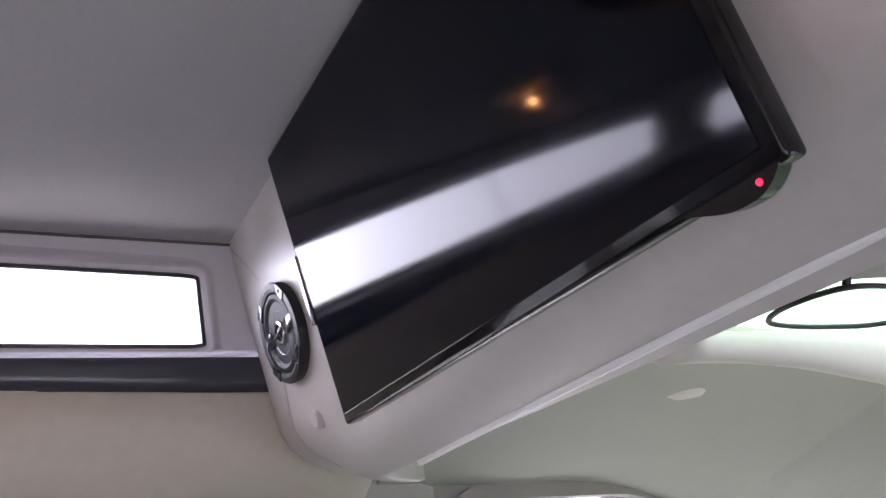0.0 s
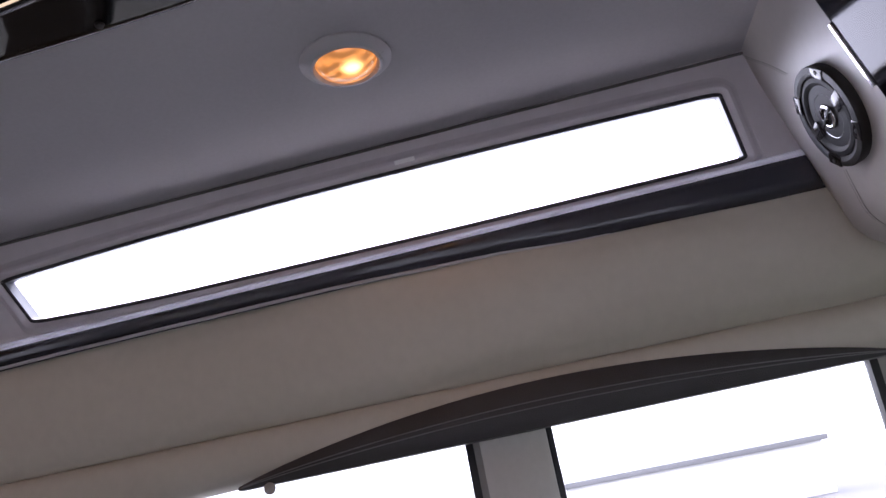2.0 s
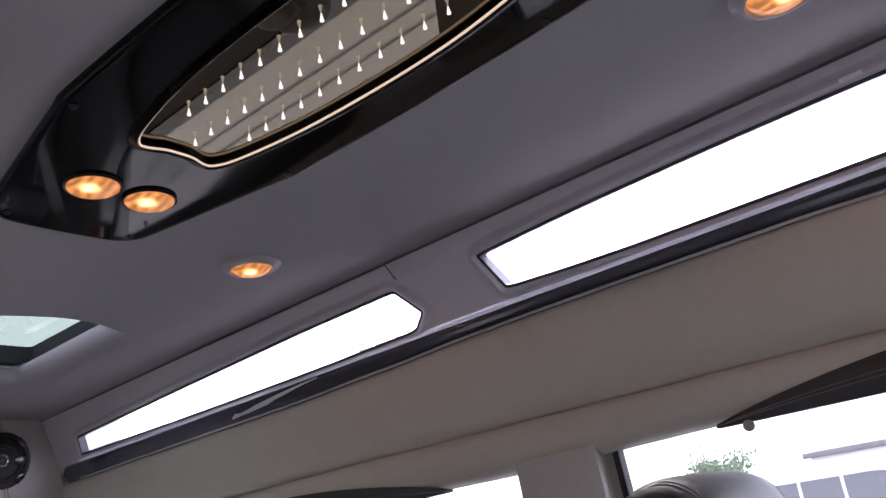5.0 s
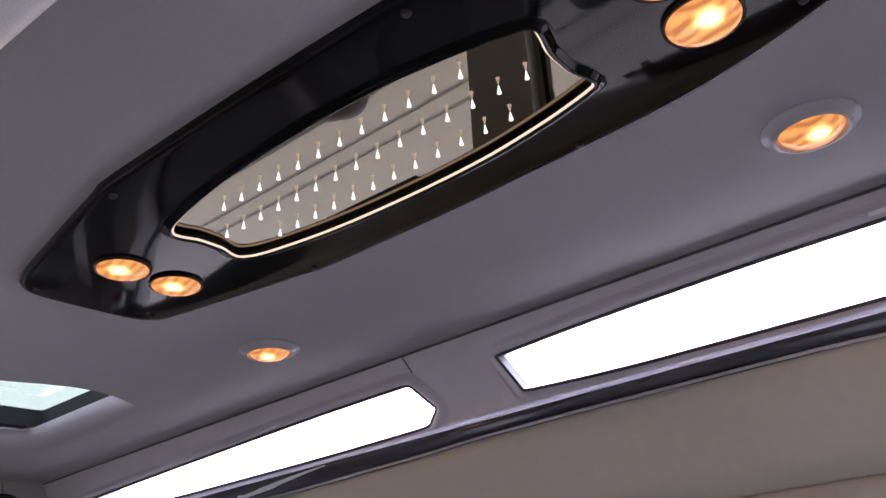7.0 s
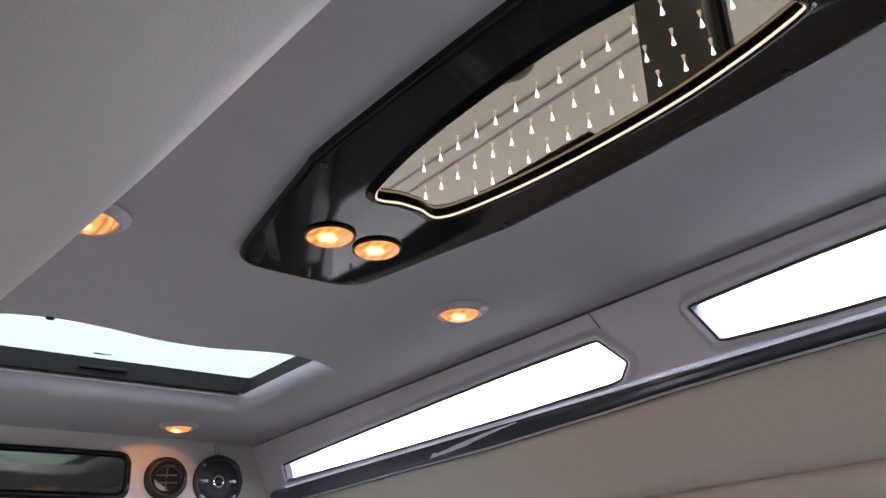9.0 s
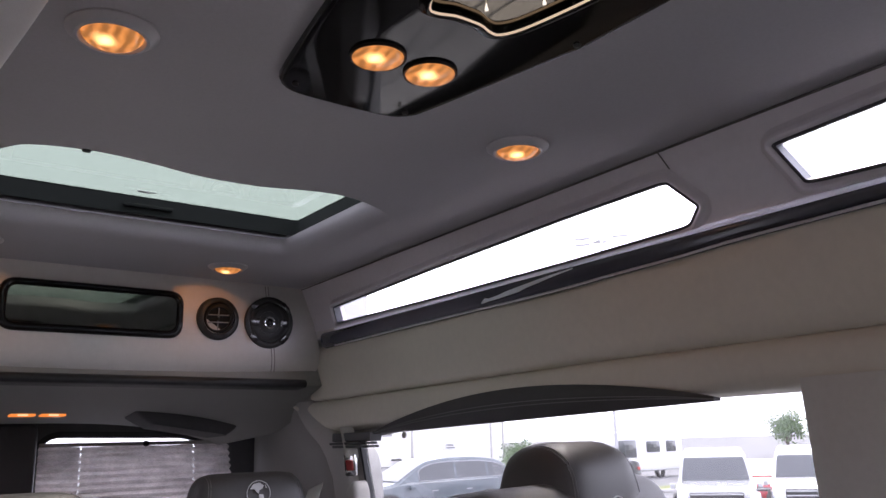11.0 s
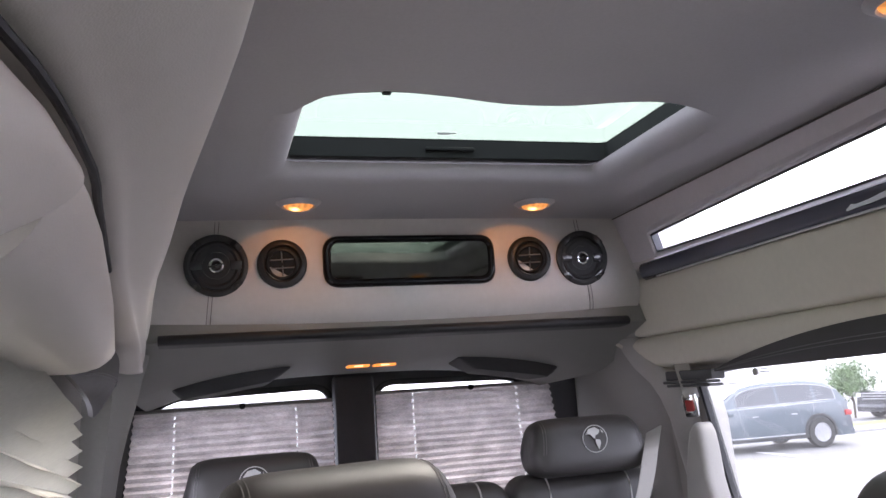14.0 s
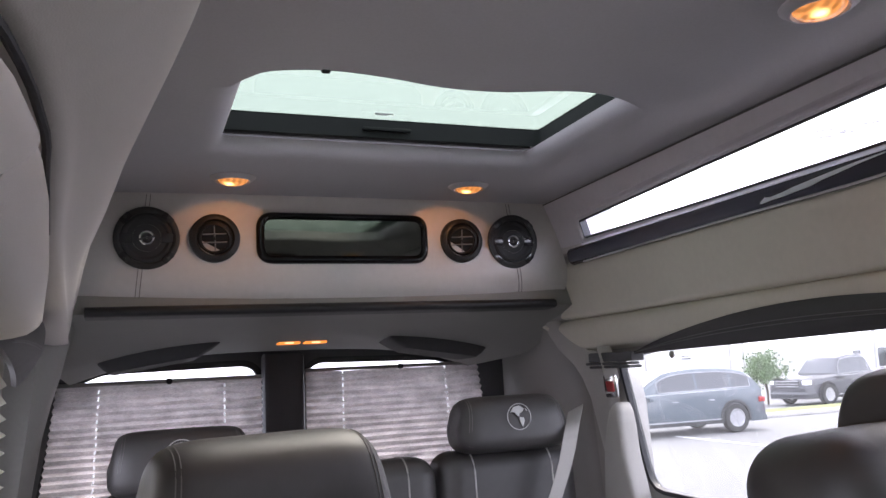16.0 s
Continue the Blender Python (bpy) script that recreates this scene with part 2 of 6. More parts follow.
def tube(bm, path, r, n=8, closed=False, flat=1.0):
    """A round or flattened cord along a path."""
    path = [Vector(p) for p in path]
    rings = []
    for i, p in enumerate(path):
        a = path[i - 1] if i or closed else p
        b = path[(i + 1) % len(path)] if i + 1 < len(path) or closed else p
        d = (b - a).normalized()
        up = Vector((0, 0, 1)) if abs(d.z) < 0.9 else Vector((0, 1, 0))
        s = d.cross(up).normalized()
        u = s.cross(d)
        rings.append([p + s * (math.cos(2 * math.pi * k / n) * r) + u * (math.sin(2 * math.pi * k / n) * r * flat) for k in range(n)])
    if closed:
        rings.append(rings[0])
    return loft(bm, rings, True, not closed)


def lathe(bm, prof, n=28, m=None):
    """Turn a profile of (radius, height) about z."""
    rings = []
    for r, z in prof:
        rings.append([Vector((r * math.cos(2 * math.pi * k / n), r * math.sin(2 * math.pi * k / n), z)) for k in range(n)])
    if m:
        rings = [[m @ p for p in r] for r in rings]
    if min(prof[0][0], prof[-1][0]) > 0.004:
        return loft(bm, rings + [rings[0]], True, False)
    return loft(bm, rings)


def sheet(bm, outer, holes, place, thick):
    """A flat sheet with holes; place(u, v, depth) gives the point in space, depth from 0 to thick."""
    loops = [outer] + holes
    edges, vloops = [], []
    for lp in loops:
        vs = [bm.verts.new((u, v, 0)) for u, v in lp]
        vloops.append(vs)
        edges += [bm.edges.new((vs[i], vs[(i + 1) % len(vs)])) for i in range(len(vs))]
    faces = [f for f in bmesh.ops.triangle_fill(bm, edges=edges, use_beauty=True, normal=(0, 0, 1))["geom"] if isinstance(f, bmesh.types.BMFace)]
    back = {}
    for vs in vloops:
        for v in vs:
            back[v] = bm.verts.new((v.co.x, v.co.y, 1))
    for f in faces:
        bm.faces.new([back[v] for v in reversed(f.verts)])
    for vs in vloops:
        for i in range(len(vs)):
            a, b = vs[i], vs[(i + 1) % len(vs)]
            bm.faces.new((a, b, back[b], back[a]))
    for v in bm.verts:
        v.co = place(v.co.x, v.co.y, thick * v.co.z)
    return bm


def rounded(pts, r, seg=5):
    """Round the corners of a polygon in two dimensions."""
    out, n = [], len(pts)
    for i in range(n):
        p0, p1, p2 = Vector(pts[i - 1]), Vector(pts[i]), Vector(pts[(i + 1) % n])
        rr = r[i] if isinstance(r, (list, tuple)) else r
        a = p1 + (p0 - p1).normalized() * min(rr, (p0 - p1).length * 0.48)
        b = p1 + (p2 - p1).normalized() * min(rr, (p2 - p1).length * 0.48)
        for k in range(seg + 1):
            u = k / seg
            out.append(tuple(a * (1 - u) ** 2 + p1 * 2 * u * (1 - u) + b * u * u))
    return out


def grow(pts, d):
    """Offset a polygon outwards by d."""
    n, out = len(pts), []
    area = sum(pts[i - 1][0] * pts[i][1] - pts[i][0] * pts[i - 1][1] for i in range(n))
    s = 1 if area > 0 else -1
    for i in range(n):
        a, b, c = Vector(pts[i - 1]), Vector(pts[i]), Vector(pts[(i + 1) % n])
        t = ((b - a).normalized() + (c - b).normalized())
        t = t.normalized() if t.length > 1e-6 else (c - b).normalized()
        out.append((b.x + s * d * t.y, b.y - s * d * t.x))
    return out


def ring_frame(bm, loop_in, loop_out, place, d0, d1):
    """A frame between two loops, from depth d0 (near the room) to d1."""
    n = len(loop_in)
    rings = [[place(*loop_in[i], d1) for i in range(n)], [place(*loop_in[i], d0) for i in range(n)],
             [place(*loop_out[i], d0) for i in range(n)], [place(*loop_out[i], d1) for i in range(n)]]
    return loft(bm, rings + [rings[0]], True, False)


CEIL = 1.86


def seam_x(y):
    """Where the headliner meets the driver side wall: the cabin widens towards the rear."""
    return 0.5694 + 0.0299 * y + 0.0026 * y * y


def rail_x(y):
    return 0.6228 + 0.0422 * y - 0.0026 * y * y


def rail_z(y):
    """The top edge of the trim rail."""
    return 1.707 + 0.0025 * y


RAIL_FOOT = [(-1.2, -0.020), (-0.9, -0.019), (-0.63, -0.011), (-0.42, 0.0), (-0.2, 0.005), (0.2, 0.007), (0.36, 0.006), (0.6, 0.0), (0.9, -0.005), (1.3, -0.003), (2.1, -0.004)]


def rail_foot(y):
    """The lower edge of the rail, where the padded panel laps over it."""
    for (a, u), (b, v) in zip(RAIL_FOOT, RAIL_FOOT[1:]):
        if y <= b:
            q = max(0.0, (y - a) / (b - a))
            q = q * q * (3 - 2 * q)
            return 1.6726 - 0.0032 * y + u + (v - u) * q
    return 1.6726 - 0.0032 * y + RAIL_FOOT[-1][1]


# ---- ceiling with the roof window's opening ----
SUN = rounded([(-0.375, 1.085), (0.372, 1.085), (0.372, 1.53), (-0.378, 1.53)], 0.03, 5)
front_wave = smoothed([(-0.40, 1.165), (-0.374, 1.118), (-0.34, 1.077), (-0.25, 1.054), (-0.15, 1.064), (-0.04, 1.088), (0.07, 1.086), (0.16, 1.061), (0.235, 1.051), (0.31, 1.070), (0.41, 1.125)], 4)
hole = [tuple(p) for p in front_wave] + [(0.428, 1.16), (0.438, 1.30)] + rounded([(0.44, 1.2), (0.435, 1.63), (-0.435, 1.63), (-0.44, 1.2)], 0.06, 5)[6:18] + [(-0.438, 1.30), (-0.425, 1.18)]
bm = bmesh.new()
sheet(bm, [(-0.82, -0.90)] + [(seam_x(-0.90 + 0.293 * k) + 0.008, -0.90 + 0.293 * k) for k in range(11)] + [(-0.82, 2.03)], [hole], lambda u, v, d: Vector((u, v, CEIL + d)), 0.006)
ceiling = solid("ceiling", bm, HEADLINER, "flat suede-like purple-grey headliner of the van", "ceiling")

bm = bmesh.new()
inner = [(max(-0.372, min(0.358, p[0])), p[1]) for p in front_wave] + [(0.358, 1.18), (0.359, 1.30)] + rounded([(0.362, 1.2), (0.362, 1.566), (-0.372, 1.566), (-0.372, 1.2)], 0.02, 5)[6:18] + [(-0.372, 1.30), (-0.372, 1.19)]
n_in = len(inner)
rings = []
for k in range(7):
    a = k / 6 * math.pi / 2
    q = math.sin(a)
    rings.append([Vector((hole[i][0] * (1 - q) + inner[i][0] * q, hole[i][1] * (1 - q) + inner[i][1] * q, CEIL + 0.0345 * (1 - math.cos(a)))) for i in range(n_in)])
loft(bm, rings, True, False)
solid("ceiling_sunroof_lip", bm, HEADLINER, "softly rounded headliner edge around the roof window", "ceiling")

sunroof = thing("sunroof", "tinted glass sunroof in a black frame, set in the headliner", "sunroof", (0, 1.3, 1.9), kind="structure")
bm = bmesh.new()
fr_in = rounded([(-0.392, 0.50), (0.379, 0.50), (0.379, 1.527), (-0.392, 1.527)], 0.015, 5)
fr_out = grow(fr_in, 0.05)
ring_frame(bm, fr_in, fr_out, lambda u, v, d: Vector((u, v - 1.3, d - 1.9)), 1.897, 1.94)
part("window_frame", bm, SUNFRAME, sunroof, "black sunroof frame")
bm = bmesh.new()
sheet(bm, grow(fr_in, 0.02), [], lambda u, v, d: Vector((u, v - 1.3, 1.936 - 1.9 + d)), 0.004)
gl = part("pane", bm, ROOFGLASS, sunroof, "green tinted roof glass")
gl.visible_shadow = False
bm = bmesh.new()
box(bm, (-0.068, 0.216, 0.011), (0.046, 0.228, 0.019), 0.003)
part("latch_bar", bm, SUNFRAME, sunroof, "dark latch bar in the frame")
bm = bmesh.new()
box(bm, (-0.265, -0.250, -0.044), (-0.249, -0.238, -0.034), 0.004)
part("latch_nub", bm, RUBBER, sunroof, "small dark nub at the opening's edge")
for k, (xa, xb) in enumerate(((-0.054, -0.012), (-0.050, -0.024))):
    bm = bmesh.new()
    box(bm, (xa, 0.166 + 0.007 * k, 0.0335), (xb, 0.170 + 0.007 * k, 0.0350))
    part("print_bar", bm, FADEDPRINT, sunroof, "pale printed line on the glass")

# ---- upper side walls with strip windows ----
def upper_place(side):
    """Along the wall, from the seam (0) down to the rail (1), and outwards."""
    return lambda u, k, d: Vector((side * (seam_x(u) + (rail_x(u) - seam_x(u)) * k + d * 0.95), u, 1.858 + (rail_z(u) - 1.858) * k + d * 0.31))


W1 = rounded([(-0.808, 0.30), (-0.55, 0.272), (-0.20, 0.262), (0.10, 0.297), (0.302, 0.352), (0.266, 0.825), (0.08, 0.885), (-0.40, 0.918), (-0.822, 0.925)], [0.03, 0.1, 0.1, 0.1, 0.022, 0.03, 0.1, 0.1, 0.03], 5)
W2 = rounded([(0.515, 0.355), (0.80, 0.372), (1.30, 0.452), (1.837, 0.555), (1.845, 0.895), (1.30, 0.935), (0.80, 0.945), (0.495, 0.925), (0.463, 0.73)], [0.035, 0.1, 0.1, 0.024, 0.024, 0.1, 0.1, 0.035, 0.03], 5)


def scaled(loop, d):
    """Offset in metres a loop whose second coordinate runs 0.16 m a unit."""
    return [(u, v / 0.16) for u, v in grow([(u, v * 0.16) for u, v in loop], d)]


def upper_wall(side, windows, name, y0, y1):
    place = upper_place(side)
    bm = bmesh.new()
    sheet(bm, [(y0, -0.03), (y1, -0.03), (y1, 0.962), (y0, 0.962)], windows, place, 0.034)
    wall = solid(name, bm, UPPER, "slanted grey vinyl upper side wall with strip windows", "wall")
    for i, w in enumerate(windows):
        win = thing("strip_window", "long narrow strip window in a grey bezel below the headliner", "window", group="strip windows", kind="structure")
        bm = bmesh.new()
        roll = ((0.0, 0.006), (0.0, 0.002), (0.0015, -0.005), (0.005, -0.0095), (0.009, -0.0112), (0.0130, -0.0100), (0.0165, -0.0060), (0.0195, -0.0022), (0.025, 0.001))
        loops = [scaled(w, d) for d, z in roll]
        loft(bm, [[place(lp[i][0], min(lp[i][1], 0.960), z) for i in range(len(lp))] for lp, (d, z) in zip(loops, roll)], True, False)
        part("bezel", bm, UPPER, win, "raised grey bezel")
        bm = bmesh.new()
        ring_frame(bm, scaled(w, -0.0042), scaled(w, 0.0030), place, -0.005, 0.018)
        part("gasket", bm, GASKETGREY, win, "thin dark gasket")
        bm = bmesh.new()
        sheet(bm, scaled(w, -0.003), [], lambda u, k, d: place(u, k, 0.009 + d), 0.003)
        g = part("pane", bm, CLEAR, win)
        g.visible_shadow = False
    return wall


upper_wall(1, [W1, W2], "wall_driver_upper", -0.99, 2.09)
bm = bmesh.new()
tube(bm, [Vector((seam_x(-0.95 + 0.1 * k) + 0.001, -0.95 + 0.1 * k, 1.8565)) for k in range(31)], 0.0022, 6)
solid("trim_ceiling_seam", bm, SEAMDARK, "dark seam where headliner and side wall meet", "trim")
bm = bmesh.new()
tube(bm, [upper_place(1)(0.515 - 0.06 * k, k, -0.0005) for k in (0.0, 0.12, 0.24)], 0.0012, 6)
solid("trim_seam", bm, SEAMDARK, "thin seam across the upper side wall", "trim")

YS = [-0.93 + 0.1 * k for k in range(29)]
bm = bmesh.new()
rings = []
for y in YS:
    q = upper_place(1)
    rings.append([q(y, 0.952, -0.003), q(y, 0.965, -0.0075), q(y, 0.985, -0.0085), q(y, 1.008, -0.006), q(y, 1.008, -0.002), q(y, 0.985, -0.0045), q(y, 0.965, -0.0035), q(y, 0.952, 0.001)])
loft(bm, rings)
solid("trim_sill", bm, SILL, "narrow pale translucent sill under the strip windows", "trim")


def side_sweep(prof, y0, y1, r, r0=None, steps=30, cx=0.69):
    """Sweep a profile that may change along y; its ends round off."""
    bm = bmesh.new()
    r0 = r if r0 is None else r0
    ends = [k * math.pi / 12 for k in range(7)]
    stations = [(y0 + r0 * (1 - math.cos(a)), math.sin(a)) for a in ends]
    stations += [(y0 + r0 + (y1 - y0 - r - r0) * k / steps, 1.0) for k in range(1, steps)]
    stations += [(y1 - r * (1 - math.cos(a)), math.sin(a)) for a in reversed(ends)]
    rings = []
    for y, q in stations:
        pts = prof(y)
        q = 0.35 + 0.65 * q
        cz = sum(p[1] for p in pts) / len(pts)
        rings.append([Vector((cx + (p[0] - cx) * q, y, cz + (p[1] - cz) * q)) for p in pts])
    return loft(bm, rings)


def rail_profile(y):
    """Glossy dark rail under the strip windows."""
    x, zt, zb = rail_x(y), rail_z(y), rail_foot(y)
    h = zt - zb
    return smoothed([(x + 0.012, zt + 0.001), (x, zt), (x - 0.006, zt - 0.007), (x - 0.004, zt - h * 0.55), (x, zb + 0.006), (x + 0.012, zb - 0.002), (x + 0.04, zb - 0.002), (x + 0.04, zt)], 3, True)


def pad_foot_x(y):
    return 0.6651 + 0.0212 * y + 0.0006 * y * y


def pad_profile(y):
    """The padded panel: full at its top, drawn in to a seam at its foot."""
    x, zt, xf, zf = rail_x(y) + 0.006, rail_foot(y), pad_foot_x(y), 1.5074 - 0.010 * max(0.0, min(1.0, y - 0.8))
    h = zt - zf
    return smoothed([(x + 0.024, zt + 0.012), (x + 0.006, zt + 0.001), (x + 0.001, zt - 0.012), (x - 0.001, zt - h * 0.25), (x + (xf - x) * 0.25, zt - h * 0.60), (x + (xf - x) * 0.60, zf + h * 0.16), (xf, zf + 0.008), (xf + 0.016, zf), (xf + 0.05, zf + 0.002), (xf + 0.055, zf + 0.09), (x + 0.085, zt)], 4, True)


def header_low_profile(y):
    xf = pad_foot_x(y)
    sag = 0.022 * max(0.0, y - 1.0) - 0.011 * max(0.0, min(1.0, (0.35 - y) / 0.4))
    drop = 0.010 * max(0.0, min(1.0, y - 0.8))
    left = max(0.06, min(1.0, (2.21 - y) / 0.25)) ** 0.8
    pts = [(0.018, 1.5085 - drop), (0.002, 1.5035 - drop), (-0.008, 1.490 - drop), (-0.010, 1.465 - sag * 0.5), (-0.004, 1.437 - sag), (0.012, 1.424 - sag), (0.04, 1.426 - sag), (0.045, 1.50)]
    return smoothed([(xf + dx, 1.503 - drop - (1.503 - drop - z) * left) for dx, z in pts], 4, True)



solid("trim_rail", side_sweep(rail_profile, -0.965, 1.968, 0.012), RAIL, "glossy dark trim rail under the strip windows", "trim")
# unseen plates added behind the rail so that no daylight leaks past it
bm = bmesh.new()
loft(bm, [[Vector((rail_x(y) + 0.022, y, 1.642)), Vector((rail_x(y) + 0.022, y, rail_z(y) - 0.006)), Vector((rail_x(y) + 0.045, y, rail_z(y) - 0.006)), Vector((rail_x(y) + 0.045, y, 1.642))] for y in [-1.0 + 0.1 * k for k in range(32)]])
box(bm, (rail_x(1.98) - 0.003, 1.885, 1.698), (rail_x(1.98) + 0.05, 2.09, 1.724), 0.003)
solid("trim_rail_light_stop", bm, PANEL, "unseen grey plate added behind the trim rail to stop daylight", "trim")


def rail_face(y, q):
    """A point on the rail's face, q from its top (0) to its foot (1)."""
    h = rail_z(y) - rail_foot(y)
    return Vector((rail_x(y) - 0.0078 + 0.004 * abs(q - 0.25) ** 1.5, y, rail_z(y) - h * q))


# ragged pale patch lying on the rail's face
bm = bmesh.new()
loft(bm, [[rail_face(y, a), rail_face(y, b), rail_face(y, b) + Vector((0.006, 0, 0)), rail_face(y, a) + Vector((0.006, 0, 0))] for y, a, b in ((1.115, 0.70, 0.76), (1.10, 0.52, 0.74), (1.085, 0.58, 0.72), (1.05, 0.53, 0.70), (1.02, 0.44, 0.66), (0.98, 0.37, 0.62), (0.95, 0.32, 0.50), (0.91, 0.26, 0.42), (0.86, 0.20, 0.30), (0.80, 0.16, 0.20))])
tagged(part("rail_patch", bm, mat("milky_patch", (0.72, 0.76, 0.80), 0.3, var=0.1, scale=60), None), "ragged pale patch on the dark rail", "film")
# pale bead standing for the lit top edge of the pad, sinking towards the front
bm = bmesh.new()
tube(bm, [Vector((rail_x(y) + 0.0005 + 0.022 * max(0.0, -0.12 - y), y, rail_foot(y) + 0.0002)) for y in [-0.62 + 0.05 * k for k in range(51)]], 0.0028, 8)
solid("trim_rail_highlight", bm, RINGGREY, "thin pale bead painting the highlight along the padded panel's top edge", "trim")
solid("wall_driver_pad", side_sweep(pad_profile, -1.082, 2.21, 0.004, 0.018, 40, 0.72), VINYL, "smooth padded taupe vinyl side panel", "wall")
solid("wall_driver_header", side_sweep(header_low_profile, -1.058, 2.19, 0.003, 0.014, 56, 0.72), VINYL, "padded taupe vinyl header above the side windows", "wall")

# ---- driver side body wall with its windows ----
def wall_place(side):
    return lambda u, z, d: Vector((side * (0.690 + 0.0212 * max(0.0, u) + (1.45 - z) * 0.07 + d), u, z))


LW = [rounded([(-0.922, 1.018), (-0.474, 1.018), (-0.474, 1.448), (-0.928, 1.446)], 0.015, 3),
      rounded([(-0.362, 1.018), (0.165, 1.018), (0.165, 1.438), (-0.362, 1.448)], 0.015, 3),
      rounded([(0.345, 1.018), (1.725, 1.018), (1.80, 1.378), (1.2, 1.430), (0.345, 1.442)], [0.05, 0.06, 0.03, 0.3, 0.03], 3)]


def body_wall(side, name, wins, y0, y1):
    place = wall_place(side)
    bm = bmesh.new()
    sheet(bm, [(y0, 0.0), (y1, 0.0), (y1, 1.50), (y0, 1.50)], wins, place, 0.016)
    solid(name, bm, WALLTRIM, "grey side wall of the van with large windows", "wall")
    for w in wins:
        win = thing("side_window", "large side window in a thin black frame", "window", kind="structure", group="side windows")
        bm = bmesh.new()
        ring_frame(bm, grow(w, -0.007), grow(w, 0.004), place, -0.003, 0.018)
        part("window_frame", bm, RUBBER, win)
        bm = bmesh.new()
        sheet(bm, grow(w, -0.008), [], lambda u, z, d: place(u, z, 0.010 + d), 0.004)
        g = part("pane", bm, SMOKED, win)
        g.visible_shadow = False


body_wall(1, "wall_driver", LW, -1.10, 1.98)

DIMSTITCH = mat("dim_grey_stitching", (0.20, 0.20, 0.21), 0.8, var=0.15, scale=300)


# valances: dark leather crescents hanging over the window tops
def valance(y0, y1, z_low0, z_low1, rise, peak, name_label):
    v = thing("window_valance", name_label, "valance", group="window valances")
    n = 28
    top, rows = [], []
    for k in range(n + 1):
        u = k / n
        zl = z_low0 + (z_low1 - z_low0) * u
        sh = math.sin(math.pi * u ** peak) ** 0.8
        rows.append((y0 + (y1 - y0) * u, zl - 0.004, zl + max(rise * sh, 0.0015)))
    bm = bmesh.new()
    rings = []
    for y, a, b in rows:
        s = (b - a) / rise
        ring = []
        for j in range(7):
            q = j / 6
            ring.append(Vector((pad_foot_x(y) - 0.0165 - 0.011 * math.sin(math.pi * q) * min(s, 1), y, a + (b - a) * q)))
        for j in range(6, -1, -1):
            q = j / 6
            ring.append(Vector((pad_foot_x(y) + 0.002, y, a + (b - a) * q)))
        rings.append(ring)
    loft(bm, rings)
    part("leather_band", bm, VALANCE, v)
    for off in (0.0, 0.008):
        bm = bmesh.new()
        pts = []
        for y, a, b in rows:
            s = (b - a) / rise
            q = 0.42
            pts.append(Vector((pad_foot_x(y) - 0.0177 - 0.011 * math.sin(math.pi * q) * min(s, 1), y, a + (b - a) * q + off * s)))
        tube(bm, pts, 0.0008, 5)
        part("stitch_line", bm, DIMSTITCH, v)
    return v


valance(-0.935, -0.030, 1.432, 1.428, 0.060, 1.0, "dark leather crescent valance with twin stitching over a window")
valance(0.500, 1.645, 1.417, 1.388, 0.068, 1.0, "long dark leather crescent valance over the rear side window")
for y, z in ((-0.077, 1.423), (1.48, 1.382)):
    bm = bmesh.new()
    lathe(bm, [(0.0, -0.005), (0.006, -0.005), (0.0085, -0.002), (0.0085, 0.002), (0.005, 0.005), (0.0, 0.006)], 16, pose(pad_foot_x(y) - 0.018, y, z - 0.004, 0, -90, 0))
    tagged(part("shade_cord_knob", bm, TRIM, None), "small round grey plastic knob under a window valance", "knob", "shade knobs")

# window shade cassette under the header
bm = bmesh.new()
box(bm, (0.684, 1.66, 1.366), (0.725, 1.88, 1.392), 0.004)
box(bm, (0.680, 1.68, 1.357), (0.723, 1.89, 1.3645), 0.002, 1)
box(bm, (0.682, 1.67, 1.348), (0.723, 1.875, 1.3555), 0.002, 1)
tagged(part("shade_cassette", bm, DARKTRIM, None), "dark folded shade stack at the end of the side window", "window shade")

# pillar trims
bm = bmesh.new()
loft(bm, [[Vector((0.668 + (1.45 - z) * 0.07, -0.472, z)), Vector((0.662 + (1.45 - z) * 0.07, -0.462, z)), Vector((0.662 + (1.45 - z) * 0.07, -0.388, z)), Vector((0.668 + (1.45 - z) * 0.07, -0.378, z)), Vector((0.70 + (1.45 - z) * 0.07, -0.378, z)), Vector((0.70 + (1.45 - z) * 0.07, -0.472, z))] for z in (0.85, 1.46)])
solid("trim_window_post", bm, POST, "grey plastic post between the side windows", "trim")
bm = bmesh.new()
loft(bm, [[Vector((0.662 + (1.45 - z) * 0.07, 0.185, z)), Vector((0.652 + (1.45 - z) * 0.07, 0.20, z)), Vector((0.652 + (1.45 - z) * 0.07, 0.31, z)), Vector((0.665 + (1.45 - z) * 0.07, 0.345, z)), Vector((0.70 + (1.45 - z) * 0.07, 0.345, z)), Vector((0.70 + (1.45 - z) * 0.07, 0.185, z))] for z in (0.3, 1.44)])
solid("trim_pillar_mid", bm, POST, "wide grey plastic body pillar trim", "trim")

# ---- rear: overhead panel, lip, header, doors ----
def panel_y(x, z):
    """The face of the rear panel: slightly bowed, and curling under at its foot."""
    under = max(0.0, (1.648 - z) / 0.086)
    return 1.995 + 0.012 * (x / 0.6) ** 2 - 0.02 * (1.86 - z) / 0.3 + 0.036 * under ** 2.2


